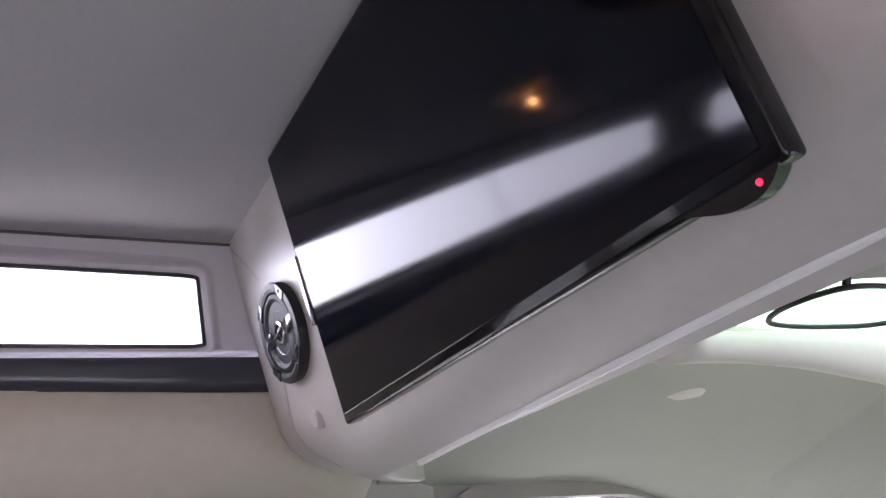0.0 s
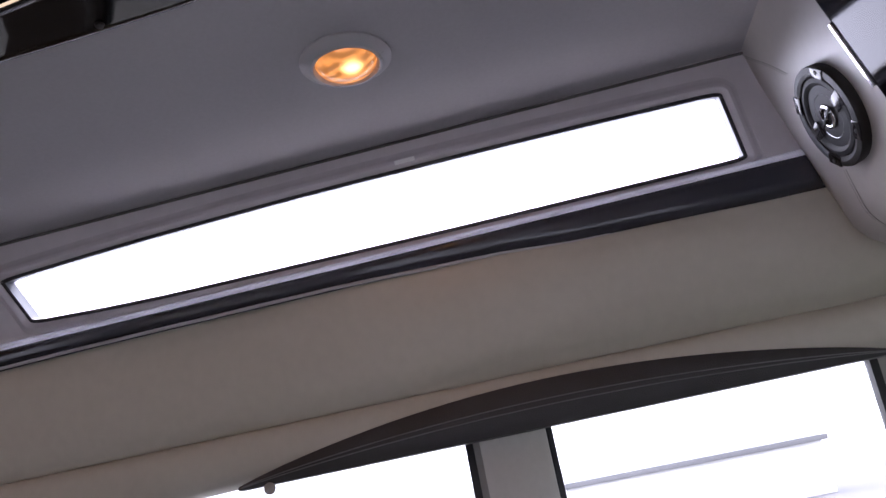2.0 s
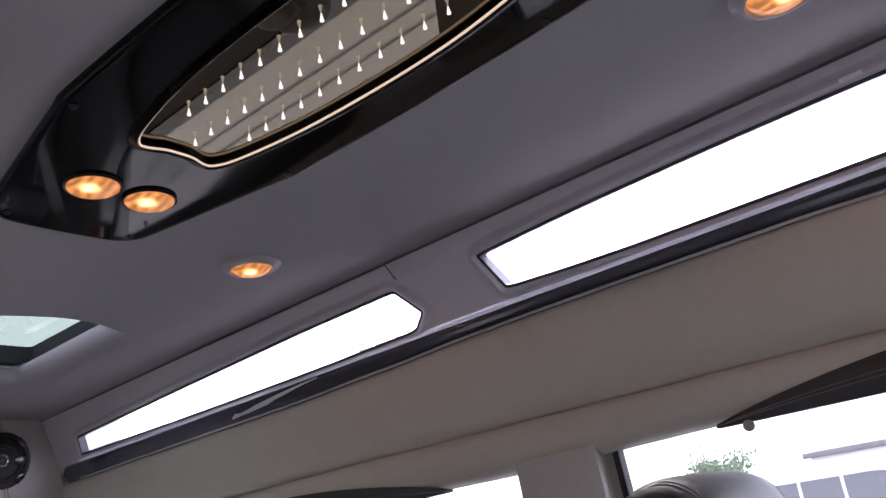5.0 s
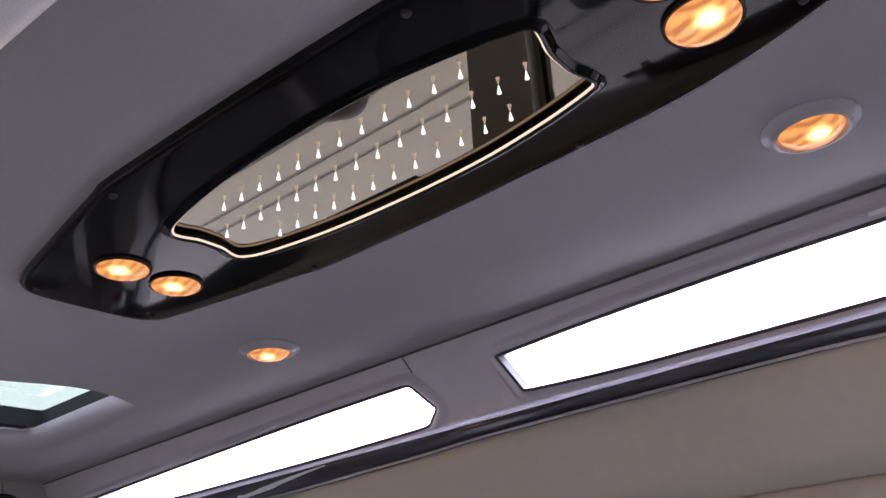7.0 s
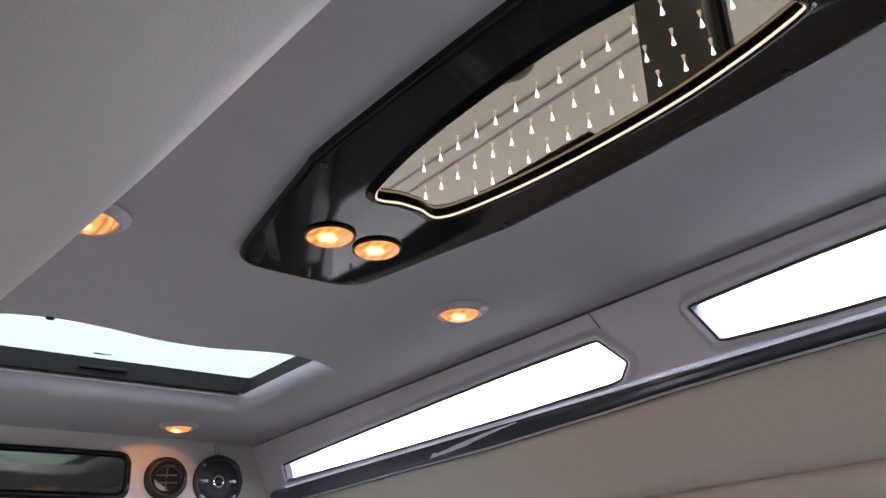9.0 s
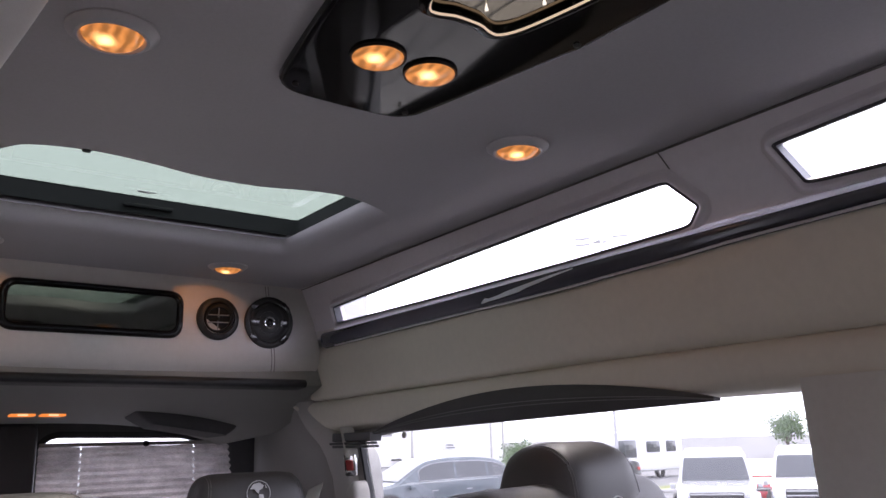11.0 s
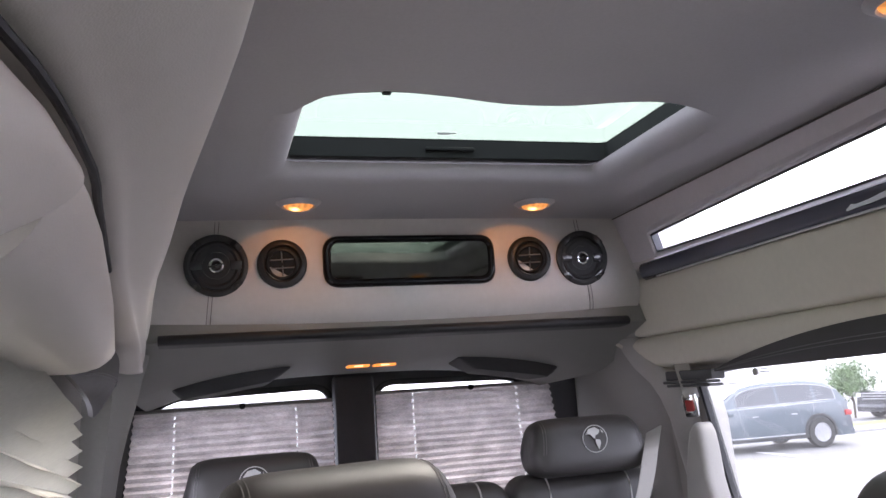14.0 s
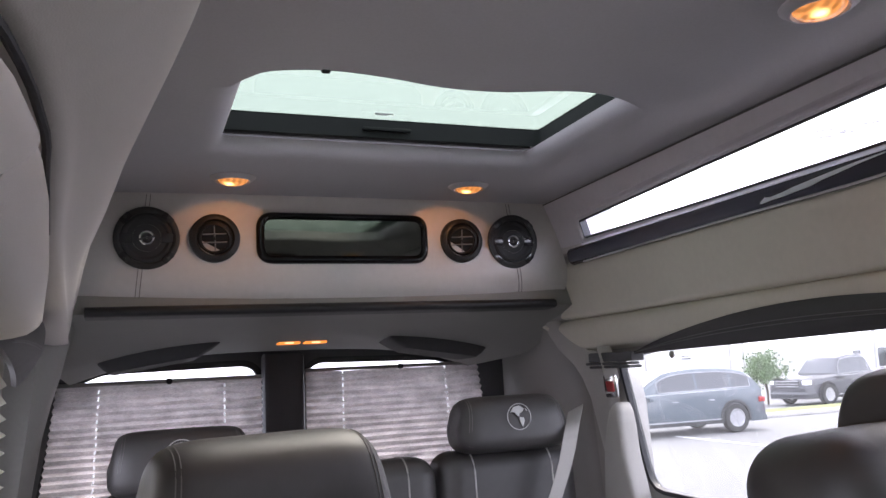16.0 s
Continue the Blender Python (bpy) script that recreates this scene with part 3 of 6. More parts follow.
bm = bmesh.new()
nx, nz = 40, 18
rings = []
for i in range(nx + 1):
    x = -0.70 + 1.40 * i / nx
    ring = []
    for j in range(nz + 1):
        z = 1.562 + (1.872 - 1.562) * j / nz
        lim = 0.652 + (1.864 - z) * 0.26 if z > 1.66 else 0.705 - 2.0 * (1.66 - z) ** 2
        xx = max(-lim - 0.02, min(lim, x * lim / 0.66)) if abs(x) > 0 else 0
        ring.append(Vector((x / 0.70 * lim, panel_y(xx, z), z)))
    ring.append(Vector((ring[-1].x, 2.06, 1.872)))
    ring.append(Vector((ring[0].x, 2.06, 1.562)))
    rings.append(ring)
loft(bm, rings)
solid("wall_rear_overhead", bm, PANEL, "padded light grey vinyl rear overhead panel", "wall")
for sx in (-1, 1):
    for k in (0, 1):
        bm = bmesh.new()
        for z0, z1 in ((1.575, 1.665), (1.815, 1.855)):
            pts = []
            for j in range(6):
                z = z0 + (z1 - z0) * j / 5
                x = sx * (0.522 + (1.72 - z) * 0.10 + 0.010 * k)
                pts.append(Vector((x, panel_y(x, z) - 0.0004, z)))
            tube(bm, pts, 0.0009, 5)
        solid("trim_stitching", bm, SEAMDARK, "twin stitched seam on the rear overhead panel", "trim")

bm = bmesh.new()
lip = smoothed([(1.985, 1.562), (1.965, 1.560), (1.953, 1.550), (1.957, 1.538), (1.98, 1.534), (2.05, 1.534), (2.05, 1.562)], 3, True)
loft(bm, [[Vector((x, p[0], p[1])) for p in lip] for x in (-0.66, -0.3, 0, 0.3, 0.635)])
solid("trim_lip", bm, BLACK, "satin black trim strip under the rear overhead panel", "trim")

def header_z(y, x):
    u = max(0.0, (y - 1.99) / (2.95 - 1.99))
    return 1.545 - 0.078 * u ** 0.75 - 0.09 * abs(x / 0.75) ** 3.2 * min(1.0, u * 2.2)


bm = bmesh.new()
rings = []
for i in range(25):
    x = -0.76 + 1.52 * i / 24
    ring = [Vector((x, 1.985 + 1.0 * j / 14, header_z(1.985 + 0.99 * j / 14 + 0.006, x))) for j in range(15)]
    ring += [Vector((x, 2.99, 1.62)), Vector((x, 2.02, 1.62))]
    rings.append(ring)
loft(bm, rings)
solid("ceiling_rear", bm, REARSHELL, "smooth grey headliner shell above the rear doors", "ceiling")

# dark recessed grab pads in the shell
for sx in (-1, 1):
    pad = thing("grab_pad", "dark moulded grab recess in the rear headliner shell", "grab handle", group="grab pads")
    bm = bmesh.new()
    rings = []
    for q, drop in ((0.0, -0.012), (0.0, 0.004), (0.5, 0.024), (0.92, 0.036), (1.0, 0.040)):
        xo, xi = 0.655 - 0.03 * q, 0.285 + 0.06 * q
        lp = rounded([(sx * xi, 2.53 + 0.02 * q), (sx * xo, 2.53 + 0.02 * q), (sx * (xo - 0.02), 2.74 - 0.03 * q), (sx * (xi + 0.02), 2.74 - 0.03 * q)], 0.02, 4)
        rings.append([Vector((u, v, header_z(v, u) - drop)) for u, v in lp])
    loft(bm, rings)
    part("pad", bm, DARKTRIM, pad)

# rear doors
def rear_place(u, z, d):
    return Vector((u, 3.08 - (z - 1.2) * 0.10 + d, z))


RW = [rounded([(-0.90, 0.75), (-0.085, 0.75), (-0.085, 1.385), (-0.13, 1.425), (-0.66, 1.415), (-0.79, 1.36)], 0.04, 4),
      rounded([(0.085, 0.75), (0.90, 0.75), (0.79, 1.36), (0.66, 1.415), (0.13, 1.425), (0.085, 1.385)], 0.04, 4)]
bm = bmesh.new()
sheet(bm, [(-1.02, 0.0), (1.02, 0.0), (1.02, 1.60), (-1.02, 1.60)], RW, rear_place, 0.05)
solid("wall_rear_doors", bm, DARKTRIM, "dark grey inner skin of the closed rear doors", "wall")
for w in RW:
    win = thing("rear_window", "rear door window with dark rounded frame", "window", kind="structure", group="rear windows")
    bm = bmesh.new()
    ring_frame(bm, grow(w, -0.012), grow(w, 0.012), rear_place, -0.012, 0.03)
    part("window_frame", bm, RUBBER, win)
    bm = bmesh.new()
    sheet(bm, grow(w, -0.005), [], lambda u, z, d: rear_place(u, z, 0.022 + d), 0.004)
    g = part("pane", bm, SMOKED, win)
    g.visible_shadow = False
bm = bmesh.new()
box(bm, (-0.085, 2.985, 0.1), (0.075, 3.06, 1.46), 0.02)
solid("trim_door_post", bm, DARKTRIM, "dark centre strip where the rear doors meet", "trim")

# pleated shades on the rear doors
BEAD = mat("white_plastic", (0.92, 0.91, 0.90), 0.4, var=0.03)
QUARTER = mat("grey_quarter_trim", (0.29, 0.282, 0.265), 0.6, var=0.06, scale=90, bump=0.1, bscale=800)
SHADE = mat("pleated_shade_fabric", (0.70, 0.668, 0.66), 0.85, var=0.36, scale=110, bump=0.25, bscale=700, big=14)
for n_ in SHADE.node_tree.nodes:
    if n_.type == "TEX_NOISE" and abs(n_.inputs["Scale"].default_value - 110) < 1:
        mp = SHADE.node_tree.nodes.new("ShaderNodeMapping")
        mp.inputs["Scale"].default_value = (0.8, 1, 4.5)
        SHADE.node_tree.links.new(SHADE.node_tree.nodes["Texture Coordinate"].outputs["Object"], mp.inputs[0])
        SHADE.node_tree.links.new(mp.outputs[0], n_.inputs["Vector"])


PALESHADE = mat("pale_pleated_shade", (0.66, 0.65, 0.60), 0.85, var=0.08, scale=120, bump=0.3, bscale=900, big=8)

let_light(SHADE, 0.62)
let_light(PALESHADE, 0.35)


def pleats(bm, width, z0, z1, pitch, depth, wobble=0.002, seedv=3, cords=()):
    """Pleated cloth; daylight shows through the punched holes of its cords."""
    rnd = random.Random(seedv)
    n = int((z1 - z0) / pitch * 2)
    cols = sorted([width * (i / 14 - 0.5) for i in range(15)] + [c + d for c in cords for d in (-0.0020, 0.0020)])
    nx = len(cols) - 1
    holes = {i for i in range(nx) if any(abs((cols[i] + cols[i + 1]) / 2 - c) < 0.001 for c in cords)}
    rows = []
    for j in range(n + 1):
        z = z0 + (z1 - z0) * j / n
        y = -depth if j % 2 else 0
        amp = rnd.uniform(-wobble, wobble)
        rows.append([Vector((c * (1 + (0.012 if j % 2 else 0)), y + rnd.uniform(-0.0008, 0.0008), z + amp * math.sin(c / width * 15.4 + j * 0.7))) for c in cols])
    grid = [[bm.verts.new(p) for p in r] for r in rows]
    back = [[bm.verts.new(p + Vector((0, 0.0025, 0))) for p in r] for r in rows]
    for j in range(n):
        for i in range(nx):
            if i in holes and j % 2:
                continue
            bm.faces.new((grid[j][i], grid[j][i + 1], grid[j + 1][i + 1], grid[j + 1][i]))
            bm.faces.new((back[j][i], back[j + 1][i], back[j + 1][i + 1], back[j][i + 1]))
        for i in (0, nx):
            q = (grid[j][i], grid[j + 1][i], back[j + 1][i], back[j][i])
            bm.faces.new(q if i == 0 else q[::-1])
    for j in (0, n):
        for i in range(nx):
            bm.faces.new((grid[j][i], back[j][i], back[j][i + 1], grid[j][i + 1]))
    return bm


for sx, (xa, xb, zt) in enumerate(((-0.80, -0.095, 1.364), (0.078, 0.80, 1.378))):
    sh = thing("pleated_shade", "mauve-grey pleated shade drawn down over a rear door window", "window shade", ((xa + xb) / 2, 2.985, 0), group="rear shades")
    bm = bmesh.new()
    pleats(bm, xb - xa, 0.80, zt, 0.026, 0.012, 0.0025, 5 + sx, (-0.215, 0.215))
    for v_ in bm.verts:
        out_ = v_.co.x * (1 if sx else -1)
        if out_ > 0:
            v_.co.x *= 1 + 0.20 * (zt - v_.co.z) / 0.55 * (out_ / ((xb - xa) / 2))
    part("pleated_cloth", bm, SHADE, sh, smooth=0)
    bm = bmesh.new()
    box(bm, ((xa - xb) / 2, -0.016, zt), ((xb - xa) / 2, 0.006, zt + 0.014), 0.003)
    part("top_rail", bm, WALLTRIM, sh, "grey plastic top rail")
    bm = bmesh.new()
    lathe(bm, [(0, -0.004), (0.010, -0.004), (0.012, 0), (0.010, 0.012), (0, 0.012)], 14, pose(0.02, -0.02, zt + 0.006, 90, 0, 0))
    part("latch_knob", bm, BLACK, sh)

# rear quarter trims
for sx in (-1, 1):
    bm = bmesh.new()
    rings = []
    for z in (0.2, 0.7, 1.1, 1.25, 1.33, 1.40, 1.46, 1.52):
        b = 0.09 * max(0, (z - 1.20) / 0.32) ** 1.6
        o_ = max(0, 1.40 - z) * 0.13
        g_ = 0.05 if sx > 0 else 0.0
        pts = smoothed([(sx * (0.755 + g_ + (1.45 - z) * 0.07 + o_ * 0.3), 1.90), (sx * (0.735 + g_ - b * 0.3 + o_), 1.975), (sx * (0.742 + g_ * 0.4 - b * 0.6 + o_), 2.065), (sx * (0.79 - b + o_), 2.20), (sx * (0.855 - b + o_ * 0.6), 2.45), (sx * (0.915 - b * 0.6), 2.75), (sx * 0.94, 3.02)], 5)
        rings.append([Vector((p[0], p[1], z)) for p in pts] + [Vector((sx * 1.0, 3.02, z)), Vector((sx * 0.85, 1.905, z))])
    loft(bm, rings)
    solid("trim_rear_quarter", bm, QUARTER, "curved grey rear quarter trim", "trim")

bm = bmesh.new()
rings = []
for z, y0, y1 in ((0.3, 1.818, 1.89), (0.8, 1.818, 1.90), (1.1, 1.818, 1.915), (1.26, 1.818, 1.958), (1.32, 1.832, 1.995), (1.36, 1.865, 2.035), (1.41, 1.93, 2.12), (1.455, 2.00, 2.17), (1.50, 2.06, 2.21)):
    o_ = (1.40 - z) * 0.05
    pts = smoothed([(0.745 + o_, y0), (0.722 + o_, y0 + 0.005), (0.708 + o_, y0 + 0.022), (0.705 + o_, y0 * 0.5 + y1 * 0.5), (0.714 + o_, y1 - 0.018), (0.740 + o_, y1)], 4)
    rings.append([Vector((p[0], p[1], z)) for p in pts] + [Vector((0.82 + o_, y1, z)), Vector((0.82 + o_, y0, z))])
loft(bm, rings)
solid("trim_pillar_rear", bm, TRIM, "soft grey rear body pillar trim beside the side window", "trim")

# ---- floor, outer shell ----
bm = bmesh.new()
box(bm, (-0.80, -2.6, -0.06), (0.80, 3.12, 0.0))
solid("floor", bm, CARPET, "dark carpeted van floor", "floor")
SHELL = mat("van_shell", (0.30, 0.30, 0.30), 0.6, var=0.05)
bm = bmesh.new()
roof_hole = rounded([(-0.46, 0.45), (0.46, 0.45), (0.46, 1.80), (-0.46, 1.80)], 0.04, 4)
sheet(bm, [(-0.88, -1.2), (0.62, -1.2), (0.74, 3.2), (-0.88, 3.2)], [roof_hole], lambda u, v, d: Vector((u, v, 1.945 + d)), 0.02)
solid("roof", bm, SHELL, "outer roof of the van", "roof")
bm = bmesh.new()
box(bm, (-0.95, 2.10, 1.60), (0.95, 2.12, 1.965))
box(bm, (-1.05, 2.13, 1.63), (1.05, 3.15, 1.66))
for sx in (-1, 1):
    box(bm, (sx * 1.02 - 0.01, 2.4, 0.0), (sx * 1.02 + 0.01, 3.14, 1.64))
    box(bm, (sx * 0.91 - 0.10, 2.04, 1.38), (sx * 0.91 + 0.10, 2.06, 1.70))
solid("wall_roof_rear", bm, SHELL, "rear face of the raised roof", "wall")

# ---- passenger side ----
PEDGE = [(-1.2, -0.484), (-0.31, -0.487), (-0.1, -0.494), (0.05, -0.503), (0.2, -0.514), (0.28, -0.523), (0.5, -0.550), (0.72, -0.572), (0.94, -0.597), (1.18, -0.618), (1.7, -0.660), (2.2, -0.705)]


def pedge(y):
    """The lower inner edge of the padded header, well below the headliner."""
    for (a, u), (b, v) in zip(PEDGE, PEDGE[1:]):
        if y <= b:
            return u + (v - u) * (y - a) / (b - a)
    return PEDGE[-1][1]


PSEAM = [(-1.2, -0.618), (0.0, -0.606), (0.09, -0.593), (0.137, -0.587), (0.18, -0.585), (0.255, -0.586), (0.34, -0.591), (0.44, -0.600), (0.53, -0.608), (0.65, -0.619), (1.25, -0.682), (2.2, -0.78)]


def pseam(y):
    for (a, u), (b, v) in zip(PSEAM, PSEAM[1:]):
        if y <= b:
            return u + (v - u) * (y - a) / (b - a)
    return PSEAM[-1][1]


bm = bmesh.new()
rings = []
ys = [-0.98 + 0.06 * k for k in range(50)] + [2.0, 2.03, 2.055, 2.075, 2.09]
for y in ys:
    e, s = pedge(y), pseam(y) if y < 0.6 else -0.6145 - 0.0623 * (y - 0.6)
    dip = 0.032 * max(0, min(1, (y - 1.4) / 0.4)) ** 1.5
    prof = [(e - 0.125, 1.866), (e - 0.075, 1.80), (e - 0.030, 1.70), (e - 0.007, 1.60), (e, 1.558), (e - 0.007, 1.542), (e + (s - e) * 0.35, 1.529 - dip * 0.4), (e + (s - e) * 0.72, 1.514 - dip * 0.8), (s + 0.004, 1.505 - dip), (s - 0.03, 1.502 - dip), (s - 0.14, 1.52 - dip), (s - 0.14, 1.86)]
    pts = [Vector(prof[0])] + smoothed(prof[1:10], 4) + [Vector(prof[10]), Vector(prof[11])]
    q = max(0, (y - 1.96) / 0.13)
    f = math.sqrt(max(0, 1 - q * q)) * 0.45 + 0.55
    c = Vector((s - 0.10, 1.56))
    rings.append([Vector((c.x + (p[0] - c.x) * f, y, c.y + (p[1] - c.y) * f)) for p in pts])
loft(bm, rings)
solid("wall_passenger_pad", bm, TINTVINYL, "padded taupe vinyl header over the sliding door", "wall", smooth=60)

def header_profile(y, out=0.0):
    s = pseam(y)
    prof = [(s - 0.014, 1.503), (s - 0.004 + out * 0.5, 1.497), (s + 0.001 + out, 1.484), (s - 0.004 + out, 1.466), (s - 0.019 + out, 1.447), (s - 0.046 + out * 0.5, 1.438), (s - 0.15, 1.44), (s - 0.15, 1.505)]
    return smoothed(prof[:6], 4) + [Vector(prof[6]), Vector(prof[7])]


bm = bmesh.new()
rings = []
for k in range(31):
    y = 0.18 + 0.04 * k
    rings.append([Vector((p[0], min(y, 1.40 - (1.50 - p[1]) * 6.5 if p[1] < 1.5 else 1.40), p[1])) for p in header_profile(y)])
loft(bm, rings)
solid("wall_passenger_header", bm, TINTVINYL, "smooth taupe vinyl header above the passenger windows", "wall", smooth=60)
# the front length overlaps it with a slanting, rounded end


def flap_ring(y, q, out):
    """A section that leans towards its free end, q from 0 to 1."""
    ring = []
    for k, p in enumerate(header_profile(y, out)):
        yy = y + q * (0.130 * max(0.0, min(1.0, (p[1] - 1.44) / 0.063)) - 0.015)
        c = header_profile(yy, out)[k]
        ring.append(Vector((c[0], yy, c[1])))
    return ring


bm = bmesh.new()
rings = [flap_ring(-0.98 + 0.04 * k, max(0.0, (-0.98 + 0.04 * k - 0.02) / 0.145), 0.003) for k in range(29)]
for dy, out in ((0.006, 0.0025), (0.011, 0.001), (0.015, -0.003), (0.016, -0.010)):
    rings.append(flap_ring(0.14 + dy, (0.12 + dy) / 0.145, out))
loft(bm, rings)
solid("wall_passenger_header_front", bm, TINTVINYL, "folded taupe vinyl header end above the sliding door", "wall", smooth=60)
bm = bmesh.new()
tube(bm, [Vector((pseam(y) - 0.001 + 0.003 * max(0.0, min(1.0, (0.33 - y) / 0.06)), y, 1.5005)) for y in [-0.95 + 0.03 * k for k in range(51)]], 0.0024, 8)
solid("trim_seal", bm, RUBBER, "dark rubber seal along the door header", "trim")

# passenger side wall behind the door opening, with a shaded window
def pass_place(u, z, d):
    return Vector((-(0.735 + 0.055 * (u - 0.35) + (1.45 - z) * 0.05 + d), u, z))


PW = [rounded([(0.42, 0.90), (1.60, 0.90), (1.68, 1.37), (0.42, 1.40)], 0.03, 3)]
bm = bmesh.new()
sheet(bm, [(0.30, 0.0), (2.05, 0.0), (2.05, 1.50), (0.30, 1.50)], PW, pass_place, 0.02)
solid("wall_passenger", bm, WALLTRIM, "grey passenger side wall with a window", "wall")
sh = thing("pleated_shade", "pale pleated shade drawn over the passenger side window", "window shade", (-0.738, 0.87, 0), turn=93)
bm = bmesh.new()
pleats(bm, 0.94, 0.85, 1.440, 0.027, 0.022, 0.002, 11)
for v_ in bm.verts:
    v_.co.z -= 0.125 * v_.co.x
part("pleated_cloth", bm, PALESHADE, sh, smooth=0)
bm = bmesh.new()
box(bm, (-0.47, -0.014, 1.440), (0.47, 0.014, 1.450), 0.003)
for v_ in bm.verts:
    v_.co.z -= 0.125 * v_.co.x
part("top_rail", bm, TRIM, sh, "grey top rail")

DW = [rounded([(-0.86, 0.92), (0.18, 0.92), (0.18, 1.38), (-0.86, 1.38)], 0.04, 3)]
bm = bmesh.new()
sheet(bm, [(-1.10, 0.0), (0.298, 0.0), (0.298, 1.52), (-1.10, 1.52)], DW, lambda u, z, d: Vector((-(0.745 + (1.45 - z) * 0.05 + d), u, z)), 0.03)
solid("wall_sliding_door", bm, WALLTRIM, "grey inner skin of the sliding side door", "wall")
bm = bmesh.new()
sheet(bm, grow(DW[0], 0.01), [], lambda u, z, d: Vector((-(0.760 + (1.45 - z) * 0.05 + d), u, z)), 0.004)
solid("window_sliding_door", bm, PRIVACY, "tinted window of the sliding side door", "window")

# dark leather valance end behind that header
v = thing("window_valance", "dark leather valance end above the passenger shade", "valance", group="window valances")
TA, TB, TC, TD = Vector((-0.708, 0.95, 1.442)), Vector((-0.700, 1.40, 1.500)), Vector((-0.7155, 1.56, 1.445)), Vector((-0.7625, 1.63, 1.376))


def tip_point(q, w):
    """q runs from the header's edge to the free end, w along the edge."""
    bow = 0.020 * math.sin(math.pi * w) * q
    p = TA.lerp(TB, w).lerp(TD.lerp(TC, w), q)
    return p + Vector((0.022 * math.sin(math.pi * q) * math.sin(math.pi * (0.15 + 0.7 * w)), 0, -bow * 0.6))


bm = bmesh.new()
rings = []
for k in range(15):
    ring = [tip_point(k / 14, j / 12) for j in range(13)]
    rings.append(ring + [p + Vector((-0.012, 0.02, 0.004)) for p in reversed(ring)])
loft(bm, rings)
part("leather_band", bm, VALANCE, v, smooth=60)
for w0, w1 in ((0.15, 0.80), (0.20, 0.88)):
    bm = bmesh.new()
    tube(bm, [tip_point(0.15 + 0.75 * k / 12, w0 + (w1 - w0) * (k / 12) ** 0.6) + Vector((0.0012, -0.0005, 0)) for k in range(13)], 0.0007, 5)
    part("stitch_line", bm, DIMSTITCH, v)


# small clip at the top of the front strip window
bm = bmesh.new()
sheet(bm, rounded([(-0.376, 0.185), (-0.346, 0.185), (-0.346, 0.222), (-0.376, 0.222)], 0.004, 2), [], lambda u, k, d: upper_place(1)(u, k, -0.0135 + d), 0.012)
tagged(part("window_clip", bm, BEAD, None), "small white plastic clip on the strip window edge", "clip")

# ---- ceiling lamps ----
def puck(name, label, at, r, lens_r, bulge, group, ring=True, power=0.1, lean=0):
    p = thing(name, label, "ceiling light", at, group)
    if ring:
        bm = bmesh.new()
        lathe(bm, [(lens_r - 0.001, 0.004), (lens_r, -0.008), (lens_r + 0.003, -0.0115), (lens_r + 0.007, -0.0110), (r - 0.004, -0.0045), (r, -0.0025), (r + 0.0005, 0.004)], 40)
        part("bezel", bm, RINGGREY, p, "grey plastic bezel")
    else:
        bm = bmesh.new()
        lathe(bm, [(lens_r - 0.001, 0.004), (lens_r, -0.003), (lens_r + 0.003, -0.004), (r, -0.001), (r, 0.004)], 36)
        part("bezel", bm, BLACK, p, "black bezel")
    bm = bmesh.new()
    prof = [(lens_r * math.cos(a) ** 0.8, -0.003 - bulge * math.sin(a)) for a in [k * math.pi / 16 for k in range(9)]]
    prof[-1] = (0.0005, prof[-1][1])
    lathe(bm, prof, 36)
    part("lens", bm, LENS, p, "lit amber lens")
    ld = bpy.data.lights.new("puck_glow", "SPOT")
    ld.energy, ld.color, ld.spot_size, ld.spot_blend, ld.shadow_soft_size = power, (1.0, 0.44, 0.16), radians(100 if lean else 158), 0.12, 0.006
    lo = new("puck_glow", ld)
    lo.matrix_world = pose(at[0], at[1] + (0.02 if lean else 0), at[2] - bulge - 0.012, lean, 0, 0)
    return p


for at in ((0.331, -0.344), (0.361, 0.641), (-0.333, 0.614), (0.303, 1.803), (-0.322, 1.803), (-0.330, -0.345)):
    puck("ceiling_puck_light", "round grey ceiling puck light with lit amber lens", (*at, CEIL), 0.055, 0.037, 0.018, "ceiling puck lights", power=0.075 if at[1] > 1.5 else 0.03, lean=45 if at[1] > 1.5 else 0)

# ---- overhead console ----
console = thing("overhead_console", "glossy black overhead console with a star-lit mirror", "overhead console", (0, 0.09, CEIL))
half = [(0.0, 0.634), (0.075, 0.631), (0.104, 0.616), (0.120, 0.585), (0.165, 0.330), (0.171, 0.285), (0.169, 0.05), (0.161, -0.16), (0.146, -0.30), (0.108, -0.422), (0.080, -0.446), (0.0, -0.456)]
hs = [tuple(p) for p in smoothed(half, 5)]
outl = hs + [(-x, y) for x, y in hs[-2:0:-1]]
mh = [(0.0, 0.328), (0.020, 0.329), (0.040, 0.336), (0.055, 0.333), (0.070, 0.300), (0.087, 0.200), (0.094, 0.080), (0.092, -0.040), (0.080, -0.130), (0.066, -0.190), (0.058, -0.209), (0.042, -0.208), (0.020, -0.202), (0.0, -0.201)]
ms = [tuple(p) for p in smoothed(mh, 5)]
mout = ms + [(-x, y) for x, y in ms[-2:0:-1]]


